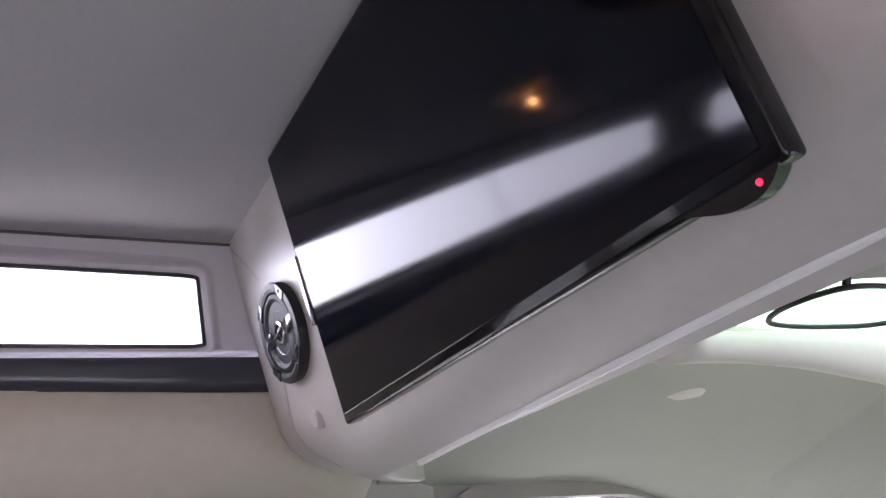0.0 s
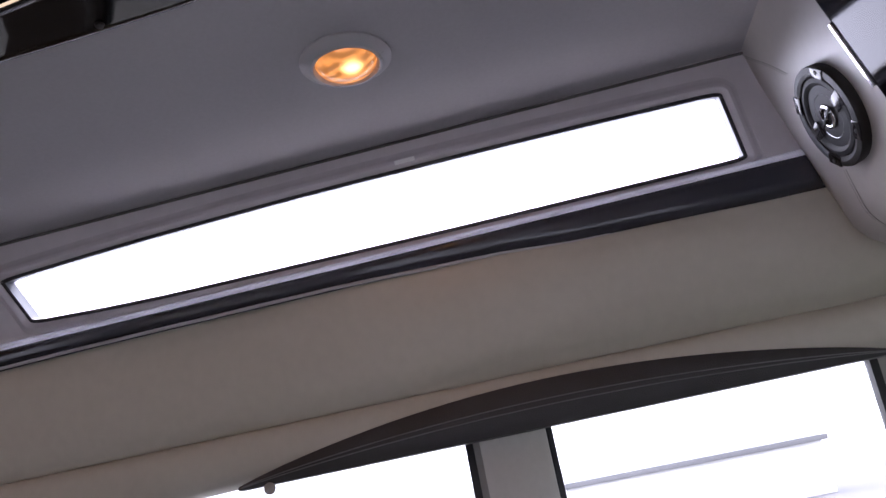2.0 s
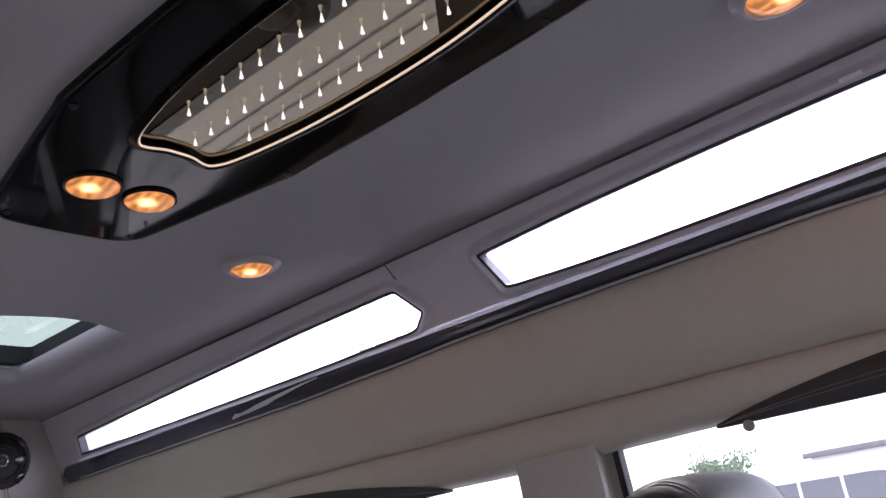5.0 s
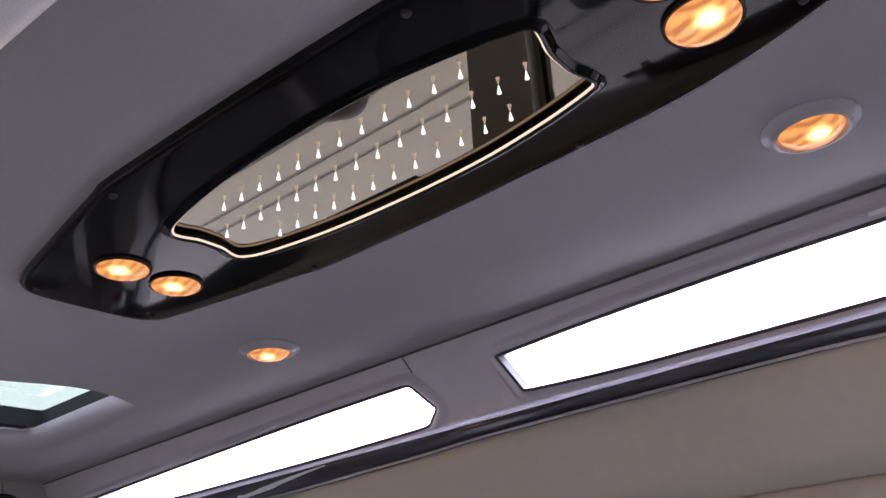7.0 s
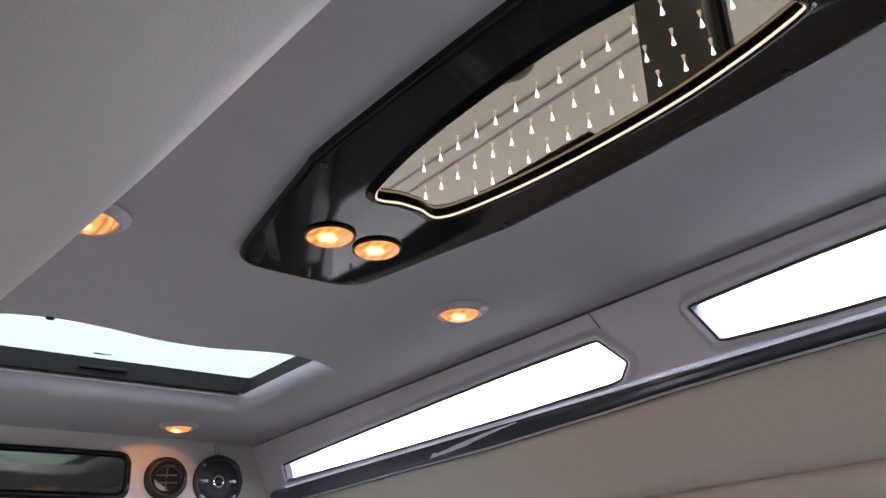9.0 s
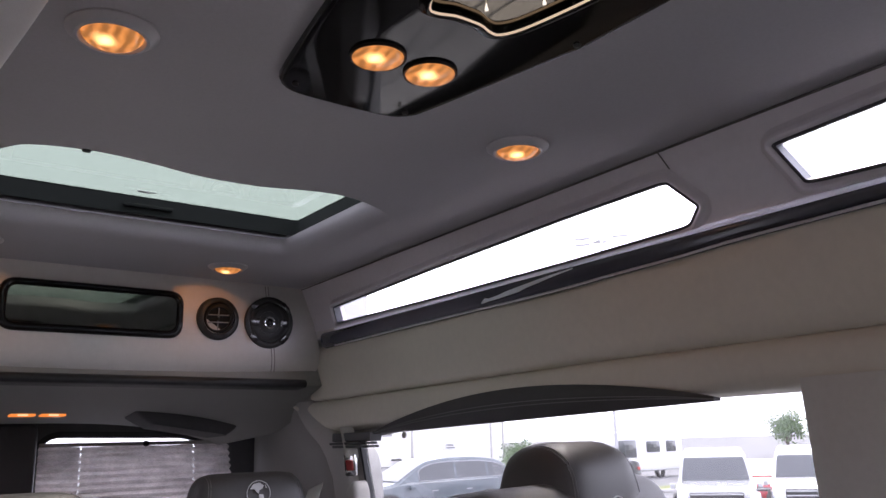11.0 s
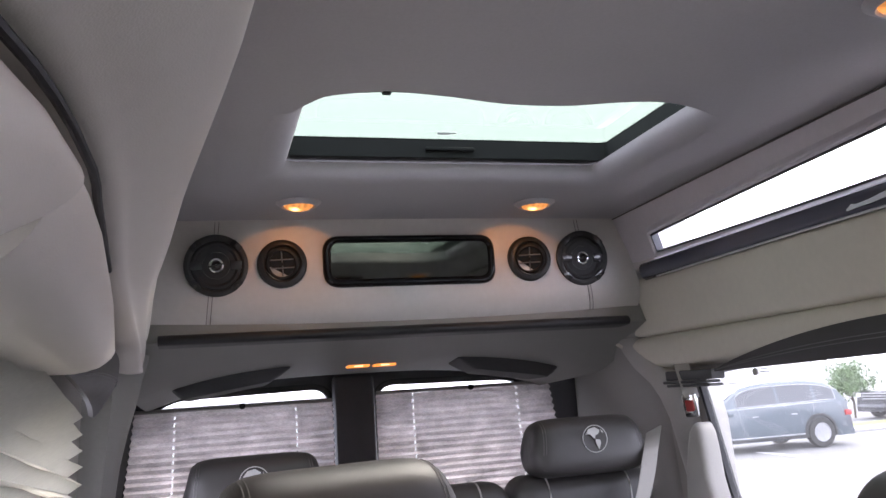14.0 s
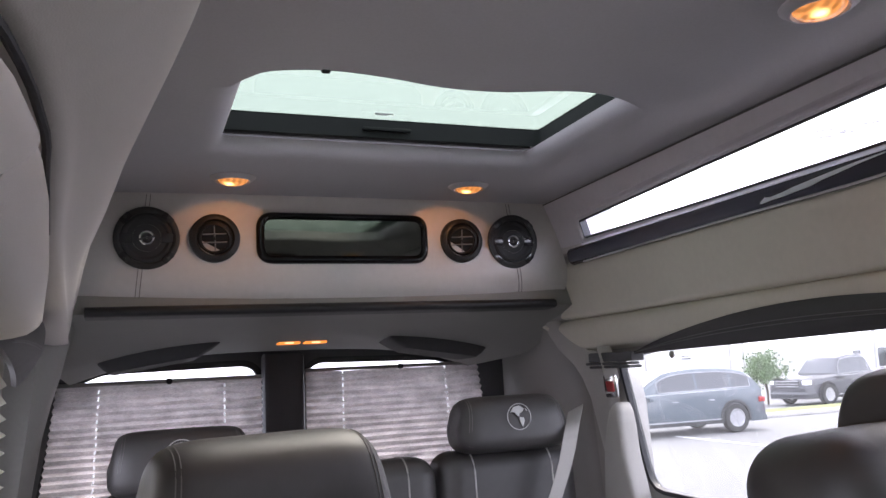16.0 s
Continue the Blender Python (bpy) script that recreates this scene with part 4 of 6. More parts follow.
def resample(loop, n):
    ps = [Vector(p) for p in loop]
    d = [0.0]
    for i in range(len(ps)):
        d.append(d[-1] + (ps[(i + 1) % len(ps)] - ps[i]).length)
    out = []
    for k in range(n):
        s = d[-1] * k / n
        i = max(j for j in range(len(ps)) if d[j] <= s)
        q = (s - d[i]) / max(d[i + 1] - d[i], 1e-9)
        out.append(tuple(ps[i].lerp(ps[(i + 1) % len(ps)], q)))
    return out


def by_angle(loop, n, cy):
    """Points of a loop at even angles about (0, cy), so that two loops pair up."""
    out = []
    for k in range(n):
        a = 2 * math.pi * k / n
        d = Vector((math.cos(a) * 0.35, math.sin(a)))
        best = None
        for i in range(len(loop)):
            p, q = Vector(loop[i]) - Vector((0, cy)), Vector(loop[(i + 1) % len(loop)]) - Vector((0, cy))
            e = q - p
            den = d.x * e.y - d.y * e.x
            if abs(den) < 1e-12:
                continue
            t = (p.x * e.y - p.y * e.x) / den
            u = (p.x * d.y - p.y * d.x) / den
            if t > 0 and -1e-6 <= u <= 1 + 1e-6 and (best is None or t > best):
                best = t
        out.append((d.x * best, d.y * best + cy))
    return out


NA = 120
o_l, m_l = by_angle(outl, NA, 0.09), by_angle(mout, NA, 0.09)


def lerp_loop(a, b, q):
    return [((1 - q) * a[i][0] + q * b[i][0], (1 - q) * a[i][1] + q * b[i][1]) for i in range(len(a))]


bm = bmesh.new()
stack = [(o_l, 0.003), (grow(o_l, 0.0002), -0.0080), (grow(o_l, -0.0008), -0.0108), (grow(o_l, -0.0030), -0.0120), (grow(o_l, -0.0060), -0.0124), (grow(o_l, -0.0075), -0.01245), (grow(o_l, -0.012), -0.0125), (lerp_loop(grow(o_l, -0.012), grow(m_l, 0.014), 0.5), -0.0125), (grow(m_l, 0.014), -0.0125), (grow(m_l, 0.0125), -0.01255),
         (grow(m_l, 0.0105), -0.0130), (grow(m_l, 0.006), -0.0168), (grow(m_l, 0.0025), -0.0186), (grow(m_l, 0.0008), -0.0184), (m_l, -0.0170), (m_l, 0.002)]
loft(bm, [[Vector((x, y - 0.09, z)) for x, y in lp] for lp, z in stack], True, False)
part("shell", bm, GLOSS, console, "glossy black moulded shell", smooth=60)
bm = bmesh.new()
sheet(bm, resample(grow(mout, 0.004), 100), [], lambda u, v, d: Vector((u, v - 0.09, -0.0062 + d)), 0.003)
part("mirror", bm, BRONZE, console, "bronze tinted mirror")
bm = bmesh.new()
tube(bm, [Vector((x, y - 0.09, -0.0142)) for x, y in grow(m_l, -0.0006)], 0.0016, 6, True)
part("light_strip", bm, BRASS, console, "pale warm edge strip around the mirror")
# each star lamp, its fading mirror reflections modelled as shrinking glowing discs
for x, y0, step, count in ((-0.047, 0.240, 0.0328, 12), (0.0005, 0.296, 0.0330, 15), (0.0475, 0.248, 0.0330, 12)):
    for j in range(count):
        bm = bmesh.new()
        for k in range(5):
            r, z = 0.0025 - 0.00046 * k, 0.0020 * k
            lathe(bm, [(0.0002, z), (r * 0.9, z + 0.0003), (r, z + 0.0009), (r * 0.8, z + 0.0020), (0.0002, z + 0.0021)], 8, pose(x, y0 - step * j - 0.09, -0.0162, 0, 0, 0))
        part("star_lamp", bm, STAR, console)
for x, y, s in ((0.044, 0.468, 1), (-0.041, 0.466, 1), (0.044, -0.328, 1), (-0.041, -0.328, 1)):
    puck("reading_light", "lit amber reading light in the overhead console", (x, y, CEIL - 0.0130), 0.0375, 0.034, 0.008, "console reading lights", ring=False, power=0.03)
for x, y in ((0.155, 0.30), (-0.155, 0.30), (0.092, 0.60), (-0.092, 0.60), (0.148, -0.14), (-0.148, -0.14), (0.085, -0.405), (-0.085, -0.405)):
    bm = bmesh.new()
    lathe(bm, [(0.0005, -0.0035), (0.004, -0.003), (0.005, 0.0), (0.005, 0.003)], 12, pose(x, y - 0.09, -0.0125, 0, 0, 0))
    part("screw", bm, BLACK, console)


# ---- loudspeakers and vents ----
THROAT = mat("matt_black_throat", (0.006, 0.006, 0.0065), 0.6, var=0.1)
VANE = mat("glossy_black_vane", (0.030, 0.030, 0.033), 0.15, var=0.1)
LOUVRE = mat("satin_grey_louvre", (0.18, 0.18, 0.19), 0.3, var=0.1)
RINGDARK = mat("dark_metal_ring", (0.55, 0.55, 0.56), 0.16, metal=1.0, var=0.1)
def speaker(at, turn, tilt, group, size=1.0):
    """A round coaxial loudspeaker that faces local -y."""
    s = thing("loudspeaker", "round black coaxial loudspeaker without grille", "loudspeaker", (0, 0, 0), group)
    s.matrix_world = pose(*at, tilt, 0, turn) @ Matrix.Diagonal((size, 0.62 * size, size, 1))
    face = pose(0, -0.0155, 0, 90, 0, 0)
    bm = bmesh.new()
    lathe(bm, [(0.066, 0.0), (0.068, 0.008), (0.074, 0.011), (0.083, 0.009), (0.0845, 0.004), (0.083, -0.022), (0.066, -0.022)], 44, face)
    part("flange", bm, BLACK, s)
    bm = bmesh.new()
    lathe(bm, [(0.067, 0.002), (0.064, 0.007), (0.058, 0.009), (0.053, 0.005), (0.050, -0.001), (0.030, -0.011), (0.016, -0.014), (0.0005, -0.014)], 44, face)
    part("cone", bm, RUBBER, s, "matt black cone with rolled surround")
    for k in range(4):
        a = k * 90 + 45
        bm = bmesh.new()
        box(bm, (0.066, -0.016, 0.006), (0.0845, 0.016, 0.013), 0.003, 2, face @ pose(0, 0, 0, 0, 0, a))
        part("mount_tab", bm, VANE, s)
        bm = bmesh.new()
        lathe(bm, [(0.0004, 0.0155), (0.0035, 0.015), (0.0042, 0.012)], 10, face @ pose(0.077 * math.cos(radians(a)), 0.077 * math.sin(radians(a)), 0, 0, 0, 0))
        part("screw", bm, BLACK, s)
    bm = bmesh.new()
    lathe(bm, [(0.0385, -0.010), (0.0385, 0.000), (0.0365, 0.0022), (0.0345, 0.001), (0.033, -0.010)], 36, face)
    part("cone_ring", bm, RINGDARK, s, "dark metal inner ring")
    for k in (0, 180):
        bm = bmesh.new()
        box(bm, (0.036, -0.013, 0.003), (0.068, 0.013, 0.010), 0.003, 2, face @ pose(0, 0, 0, 0, 0, k))
        part("bracket", bm, VANE, s)
    bm = bmesh.new()
    lathe(bm, [(0.0180, -0.013), (0.0205, 0.004), (0.0195, 0.0075), (0.0165, 0.0090), (0.0145, 0.0085), (0.0138, 0.004), (0.0138, -0.01)], 36, face)
    part("tweeter_ring", bm, CHROME, s, "chrome tweeter ring")
    bm = bmesh.new()
    lathe(bm, [(0.013, 0.0), (0.010, 0.006), (0.006, 0.009), (0.0004, 0.010)], 24, face)
    part("tweeter_dome", bm, VANE, s)
    bm = bmesh.new()
    lathe(bm, [(0.0045, 0.0085), (0.003, 0.0112), (0.0004, 0.012)], 16, face)
    part("tweeter_cap", bm, CHROME, s, "bright centre cap")
    bm = bmesh.new()
    box(bm, (-0.026, -0.0025, 0.008), (0.026, 0.0025, 0.012), 0.001, 1, face @ pose(0, 0, 0, 0, 0, 12))
    part("tweeter_bridge", bm, BLACK, s)
    return s


def vent(at, aim, group):
    v = thing("air_vent", "round black swivelling air vent", "air vent", at, group)
    face = pose(0, -0.009, 0, 90, 0, 0)
    bm = bmesh.new()
    lathe(bm, [(0.044, -0.012), (0.046, 0.004), (0.050, 0.009), (0.058, 0.008), (0.064, 0.003), (0.066, -0.016), (0.044, -0.016)], 40, face)
    part("bezel", bm, BLACK, v)
    ball = face @ pose(0, 0, 0, aim[0], aim[1], 0)
    bm = bmesh.new()
    prof = [(0.046, 0.0), (0.044, 0.007), (0.041, 0.010), (0.037, 0.011), (0.0345, 0.008), (0.034, -0.006), (0.030, -0.024), (0.0005, -0.026)]
    lathe(bm, prof, 36, ball)
    part("ball", bm, THROAT, v)
    for k in (-0.011, 0.011):
        bm = bmesh.new()
        w = math.sqrt(0.034 ** 2 - k ** 2)
        box(bm, (-w * 0.95, k - 0.0012, -0.012), (w * 0.95, k + 0.0012, 0.009), 0.0006, 1, ball)
        part("louvre", bm, LOUVRE, v)
    for k in (0.0,):
        bm = bmesh.new()
        w = math.sqrt(0.034 ** 2 - k ** 2)
        box(bm, (k - 0.0012, -w * 0.95, -0.012), (k + 0.0012, w * 0.95, 0.008), 0.0005, 1, ball)
        part("blade", bm, LOUVRE, v)
    bm = bmesh.new()
    box(bm, (-0.0022, -0.005, 0.006), (0.0022, 0.005, 0.0115), 0.001, 1, ball)
    part("thumb_tab", bm, BLACK, v)
    return v


for sx in (-1, 1):
    speaker((sx * 0.518, panel_y(0.522, 1.738) + 0.001, 1.738), 0, 4, "rear loudspeakers", 0.96)
    vent((sx * 0.350, panel_y(0.35, 1.738), 1.738), (18, -14), "rear air vents")

pocket = thing("rear_display_window", "glossy black rounded panel with dark smoked glass", "display panel", (0, panel_y(0, 1.740), 1.740))
bm = bmesh.new()
o = rounded([(-0.243, -0.070), (0.243, -0.070), (0.243, 0.070), (-0.243, 0.070)], 0.045, 7)
i2 = rounded([(-0.222, -0.048), (0.222, -0.048), (0.222, 0.050), (-0.222, 0.050)], 0.026, 7)
mid = lerp_loop(o, i2, 0.45)
loft(bm, [[Vector((x, d, z)) for x, z in lp] for lp, d in ((o, 0.006), (grow(o, 0.0005), -0.006), (lerp_loop(o, i2, 0.2), -0.013), (mid, -0.015), (lerp_loop(o, i2, 0.8), -0.012), (i2, -0.005), (i2, 0.004))], True, False)
part("frame", bm, GLOSS, pocket, "rounded gloss black frame", smooth=60)
bm = bmesh.new()
sheet(bm, i2, [], lambda u, v, d: Vector((u, -0.0088 - 0.013 * v + d, v)), 0.003)
part("screen", bm, mat("smoked_screen", (0.17, 0.185, 0.16), 0.05, metal=1.0, var=0.15), pocket, "dark reflective glass")

# rear dome lamps in the shell
for sx in (-1, 1):
    dl = thing("dome_lamp", "small rectangular amber lit dome lamp in the rear shell", "dome lamp", (sx * 0.047 + 0.006, 2.68, header_z(2.68, 0)), "rear dome lamps")
    bm = bmesh.new()
    box(bm, (-0.038, -0.03, -0.007), (0.038, 0.03, 0.004), 0.004)
    ln_ = part("lens", bm, AMBER, dl, "lit amber lens")
    bm = bmesh.new()
    box(bm, (-0.018, -0.0315, -0.0055), (0.014, -0.028, 0.0), 0.002)
    part("filament", bm, AMBERCORE, ln_, "bright filament")
# ---- front overhead pod, television ----
def pod_y(z):
    """The face of the front pod leans back towards its foot and curls under."""
    return -0.850 - 0.235 * (CEIL - z) - 0.07 * max(0, (1.60 - z) / 0.085) ** 2.5


def pod_rise(x):
    """The foot of the pod lifts slightly towards the passenger side."""
    return 0.030 * max(0.0, min(0.75, 0.38 - x))


bm = bmesh.new()
rings = []
zs = [1.512 + (1.868 - 1.512) * (j / 18) for j in range(19)]
for i in range(41):
    u = -1 + 2 * i / 40
    ring = []
    for z in zs:
        lim = 0.655 - 0.10 * max(0, (1.60 - z) / 0.088) ** 2
        back = 0.10 * max(0, (abs(u) - 0.84) / 0.16) ** 2.2
        ring.append(Vector((u * lim, pod_y(z) - back, z + pod_rise(u * lim) * max(0.0, (1.66 - z) / 0.148))))
    ring.append(Vector((ring[-1].x, -1.15, 1.868)))
    ring.append(Vector((ring[0].x, min(ring[0].y - 0.012, -1.03), 1.516)))
    rings.append(ring)
loft(bm, rings)
solid("wall_front_pod", bm, PANEL, "padded grey leather overhead pod at the front of the cabin", "wall", smooth=60)

tv = thing("television", "glossy black flat television fixed to the overhead pod", "television")
lean = math.degrees(math.atan(0.235))
screen_lean = lean - 0.6
tv.matrix_world = pose(-0.004, pod_y(1.697) + 0.005, 1.697, screen_lean, 0, 180)
CASING = mat("black_tv_casing", (0.005, 0.005, 0.007), 0.10, var=0.2, scale=30, spec=0.5)
bm = bmesh.new()
box(bm, (-0.290, -0.0225, -0.156), (0.283, -0.004, 0.160), 0.004, 3)
box(bm, (-0.22, -0.008, -0.13), (0.22, 0.014, 0.12), 0.004)
part("casing", bm, CASING, tv, "thin gloss black casing")
bm = bmesh.new()
box(bm, (-0.284, -0.0235, -0.145), (0.272, -0.0215, 0.155), 0.001, 1)
part("screen", bm, mat("screen_glass", (0.0026, 0.0036, 0.0075), 0.075, var=0.1, spec=0.25), tv, "switched-off screen")
bm = bmesh.new()
lp = rounded([(0.204, -0.152), (0.240, -0.166), (0.264, -0.166), (0.281, -0.151)], 0.010, 4)
sheet(bm, lp, [], lambda u, v, d: Vector((u, -0.0215 + d, v)), 0.012)
part("sensor_lip", bm, CASING, tv)
bm = bmesh.new()
lathe(bm, [(0.0003, 0.0015), (0.0016, 0.001), (0.002, 0)], 10, pose(0.262, -0.0217, -0.159, 90, 0, 0))
part("standby_light", bm, LED, tv, "red standby light")
# short chrome strips stand in for highlights on the casing's glossy bevel
for x in (0.283, -0.288):
    bm = bmesh.new()
    box(bm, (x - 0.003, -0.026, -0.045), (x + 0.003, -0.018, 0.036), 0.001, 1)
    part("edge_glint", bm, CHROME, tv, "short chrome strip painting a glint on the casing edge")

speaker((0.433, pod_y(1.691) + 0.001, 1.691), 180, lean, "front loudspeakers", 0.76)
speaker((-0.433, pod_y(1.691) + 0.001, 1.691), 180, lean, "front loudspeakers", 0.76)
bm = bmesh.new()
lathe(bm, [(0.0004, 0.006), (0.010, 0.005), (0.013, 0.001), (0.013, -0.006)], 20, pose(0.427, pod_y(1.579), 1.579, 90 + lean, 0, 180))
tagged(part("upholstery_button", bm, PANEL, None), "round grey leather covered button on the pod", "button")
for k in (0, 1):
    for run in ([(0.560, 1.865), (0.530, 1.835), (0.500, 1.805), (0.475, 1.775)], [(0.492, 1.640), (0.500, 1.615), (0.507, 1.585), (0.503, 1.555), (0.490, 1.530)]):
        bm = bmesh.new()
        tube(bm, [Vector((p[0] + 0.006 * k, pod_y(p[1]) + 0.0003, p[1] + 0.002 * k)) for p in smoothed(run, 5)], 0.0005, 5)
        solid("trim_pod_stitching", bm, TRIM, "stitched seam on the front pod", "trim")

CABTRIM = mat("pale_cab_trim", (0.70, 0.685, 0.62), 0.6, var=0.04, scale=90, bump=0.06, bscale=900)
# cab: headliner, gap strip, visors, mirror, windshield
bm = bmesh.new()
tube(bm, [Vector((x, -1.014 - 0.028 * abs(x / 0.5) ** 4, 1.5105 + pod_rise(x) + 0.006 * abs(x / 0.5) ** 4)) for x in [-0.50 + 0.025 * k for k in range(36)]], 0.0048, 10)
solid("trim_pod_lip", bm, BEAD, "pale grey edge strip under the front pod", "trim")
def cab_place(u, v, d):
    return Vector((u, v, 1.588 - 0.085 * abs(u / 0.75) ** 3 - 0.10 * max(0, (-1.42 - v) / 0.38) ** 2 + d))


notch = smoothed([(0.10, -1.228), (0.037, -1.218), (-0.027, -1.216), (-0.049, -1.251), (-0.069, -1.304), (-0.085, -1.40), (-0.095, -1.52), (-0.05, -1.60), (0.04, -1.60), (0.12, -1.52), (0.135, -1.38)], 4, True)
bm = bmesh.new()
edge = [(-0.75, -1.80), (0.75, -1.80)] + [(0.75, -1.80 + 0.065 * k) for k in range(1, 11)] + [(0.75 - 0.075 * k, -1.02 - 0.075 * min(1, max(0, (abs(0.75 - 0.075 * k) - 0.45) / 0.15))) for k in range(0, 21)] + [(-0.75, -1.15 - 0.065 * k) for k in range(0, 10)]
sheet(bm, edge, [[tuple(p) for p in notch]], cab_place, 0.02)
solid("ceiling_cab", bm, mat("cab_headliner_fabric", (0.42, 0.438, 0.375), 0.85, var=0.05, scale=120, bump=0.08, bscale=900), "smooth grey cab headliner", "ceiling", smooth=60)
vis = thing("sun_visor", "pale grey fabric sun visor under the cab headliner", "sun visor")
bm = bmesh.new()
mids = smoothed([(0.128, -1.172, 1.570), (0.1145, -1.182, 1.568), (0.087, -1.198, 1.566), (0.074, -1.264, 1.563), (0.063, -1.335, 1.558), (0.058, -1.464, 1.548), (0.071, -1.685, 1.535)], 4)
halves = [0.002, 0.005, 0.0075, 0.009, 0.0105, 0.013, 0.015, 0.0160, 0.0165, 0.0167, 0.0168, 0.0169, 0.0170, 0.0178, 0.0185, 0.0193, 0.020, 0.022, 0.024, 0.0265, 0.029, 0.033, 0.037, 0.040, 0.043]
rings = []
for c, h in zip(mids, halves):
    up = Vector((-0.36, -0.01, 0.93)) * h
    rings.append([c + up * math.sin(a) + Vector((0.012, 0.004, 0.004)) * math.cos(a) for a in [k * math.pi / 8 for k in range(16)]])
loft(bm, rings)
part("flap", bm, CABTRIM, vis, smooth=60)
bm = bmesh.new()
tube(bm, [(0.1276, -1.172, 1.568), (0.133, -1.166, 1.572), (0.136, -1.164, 1.592)], 0.007, 8)
part("pivot", bm, CABTRIM, vis)
bm = bmesh.new()
lathe(bm, [(0.0005, -0.014), (0.030, -0.012), (0.042, -0.004), (0.045, 0.004)], 28, pose(0.305, -1.395, 1.577, 0, 0, 0))
tagged(part("dome_lamp", bm, CABTRIM, None), "round unlit dome lamp in the cab headliner", "dome lamp")
bm = bmesh.new()
tube(bm, smoothed([(-0.0156, -1.2002, 1.560), (-0.052, -1.181, 1.560), (-0.095, -1.191, 1.560), (-0.110, -1.229, 1.560), (-0.105, -1.32, 1.560), (-0.06, -1.39, 1.560), (-0.019, -1.360, 1.560), (-0.006, -1.301, 1.560), (-0.004, -1.24, 1.560)], 5, True), 0.0028, 8, True)
tube(bm, [(-0.10, -1.20, 1.56), (-0.115, -1.20, 1.592)], 0.004, 6)
tagged(part("grab_loop", bm, BLACK, None), "thin dark oval loop under the cab headliner", "handle")
bm = bmesh.new()
box(bm, (-0.80, -2.45, 0.0), (0.80, -2.40, 0.78))
box(bm, (-0.80, -2.42, 0.70), (0.80, -2.05, 0.80), 0.03)
solid("dashboard", bm, WALLTRIM, "grey dashboard below the windshield", "dashboard")
bm = bmesh.new()
loft(bm, [[Vector((sx, y + dy, z + dz)) for sx, dy, dz in ((-wd, 0, 0), (wd, 0, 0), (wd, 0.003, 0.004), (-wd, 0.003, 0.004))] for y, z, wd in ((-2.42, 0.80, 0.78), (-2.10, 1.25, 0.74), (-1.85, 1.51, 0.70), (-1.60, 1.61, 0.68), (-1.08, 1.635, 0.66))])
w = solid("window_windshield", bm, WINDSHIELD, "sloping windshield with a green tint", "window")
w.visible_shadow = False

# cab side walls with the front door windows
for side in (1, -1):
    fw = rounded([(-2.05, 0.92), (-1.208, 0.92), (-1.208, 1.43), (-1.262, 1.500), (-1.62, 1.486), (-1.72, 1.43)], [0.06, 0.03, 0.025, 0.035, 0.05, 0.06], 5)
    bm = bmesh.new()
    sheet(bm, [(-2.42, 0.0), (-1.10, 0.0), (-1.10, 1.56), (-1.82, 1.54), (-2.42, 0.85)], [fw], wall_place(side), 0.05)
    solid("wall_cab_side", bm, WALLTRIM, "grey cab side with the front door window", "wall")
    win = thing("door_window", "front door window in a soft grey frame", "window", kind="structure", group="front door windows")
    bm = bmesh.new()
    ring_frame(bm, grow(fw, -0.006), grow(fw, 0.020), wall_place(side), -0.007, 0.03)
    part("window_frame", bm, WALLTRIM, win)
    bm = bmesh.new()
    sheet(bm, grow(fw, -0.004), [], lambda u, z, d: wall_place(side)(u, z, 0.02 + d), 0.004)
    g = part("pane", bm, SMOKED, win)
    g.visible_shadow = False
# driver side pillar with belt anchor
bm = bmesh.new()
rings = []
for z in (0.2, 1.0, 1.25, 1.40, 1.535, 1.62):
    o_ = (1.45 - z) * 0.07
    rings.append([Vector((0.684 + o_, -0.955, z)), Vector((0.676 + o_, -0.975, z)), Vector((0.672 + o_, -1.06, z)), Vector((0.675 + o_, -1.17, z)), Vector((0.69 + o_, -1.20, z)), Vector((0.74 + o_, -1.2, z)), Vector((0.74 + o_, -0.955, z))])
loft(bm, rings)
solid("trim_pillar_front", bm, TRIM, "grey front body pillar trim", "trim")
for y, z in ((-1.06, 1.405), (-1.13, 1.41)):
    bm = bmesh.new()
    lathe(bm, [(0.0004, 0.003), (0.010, 0.0025), (0.012, 0)], 18, pose(0.6755, y, z, 0, -90, 0))
    tagged(part("screw_cover", bm, TRIM, None), "round grey screw cover on the pillar trim", "cap", "screw covers")


anchor = thing("belt_anchor", "grey plastic seat belt anchor slide on the front pillar", "belt anchor", (0.679, -1.078, 1.345))
bm = bmesh.new()
box(bm, (-0.022, -0.024, -0.055), (0.01, 0.024, 0.045), 0.010, 3)
part("cover", bm, WALLTRIM, anchor)
bm = bmesh.new()
box(bm, (-0.030, -0.012, -0.030), (-0.018, 0.012, 0.020), 0.005, 2)
part("slide_button", bm, TRIM, anchor)

# ---- seats ----
SEATSTITCH = mat("grey_seat_stitching", (0.16, 0.155, 0.15), 0.8, var=0.2, scale=300)
def cushion(bm, w, d, h, r, m=None, n=10, puff=0.0):
    """A padded block with generous edges, centred."""
    box(bm, (-w / 2, -d / 2, -h / 2), (w / 2, d / 2, h / 2), r, 8, m)
    return bm


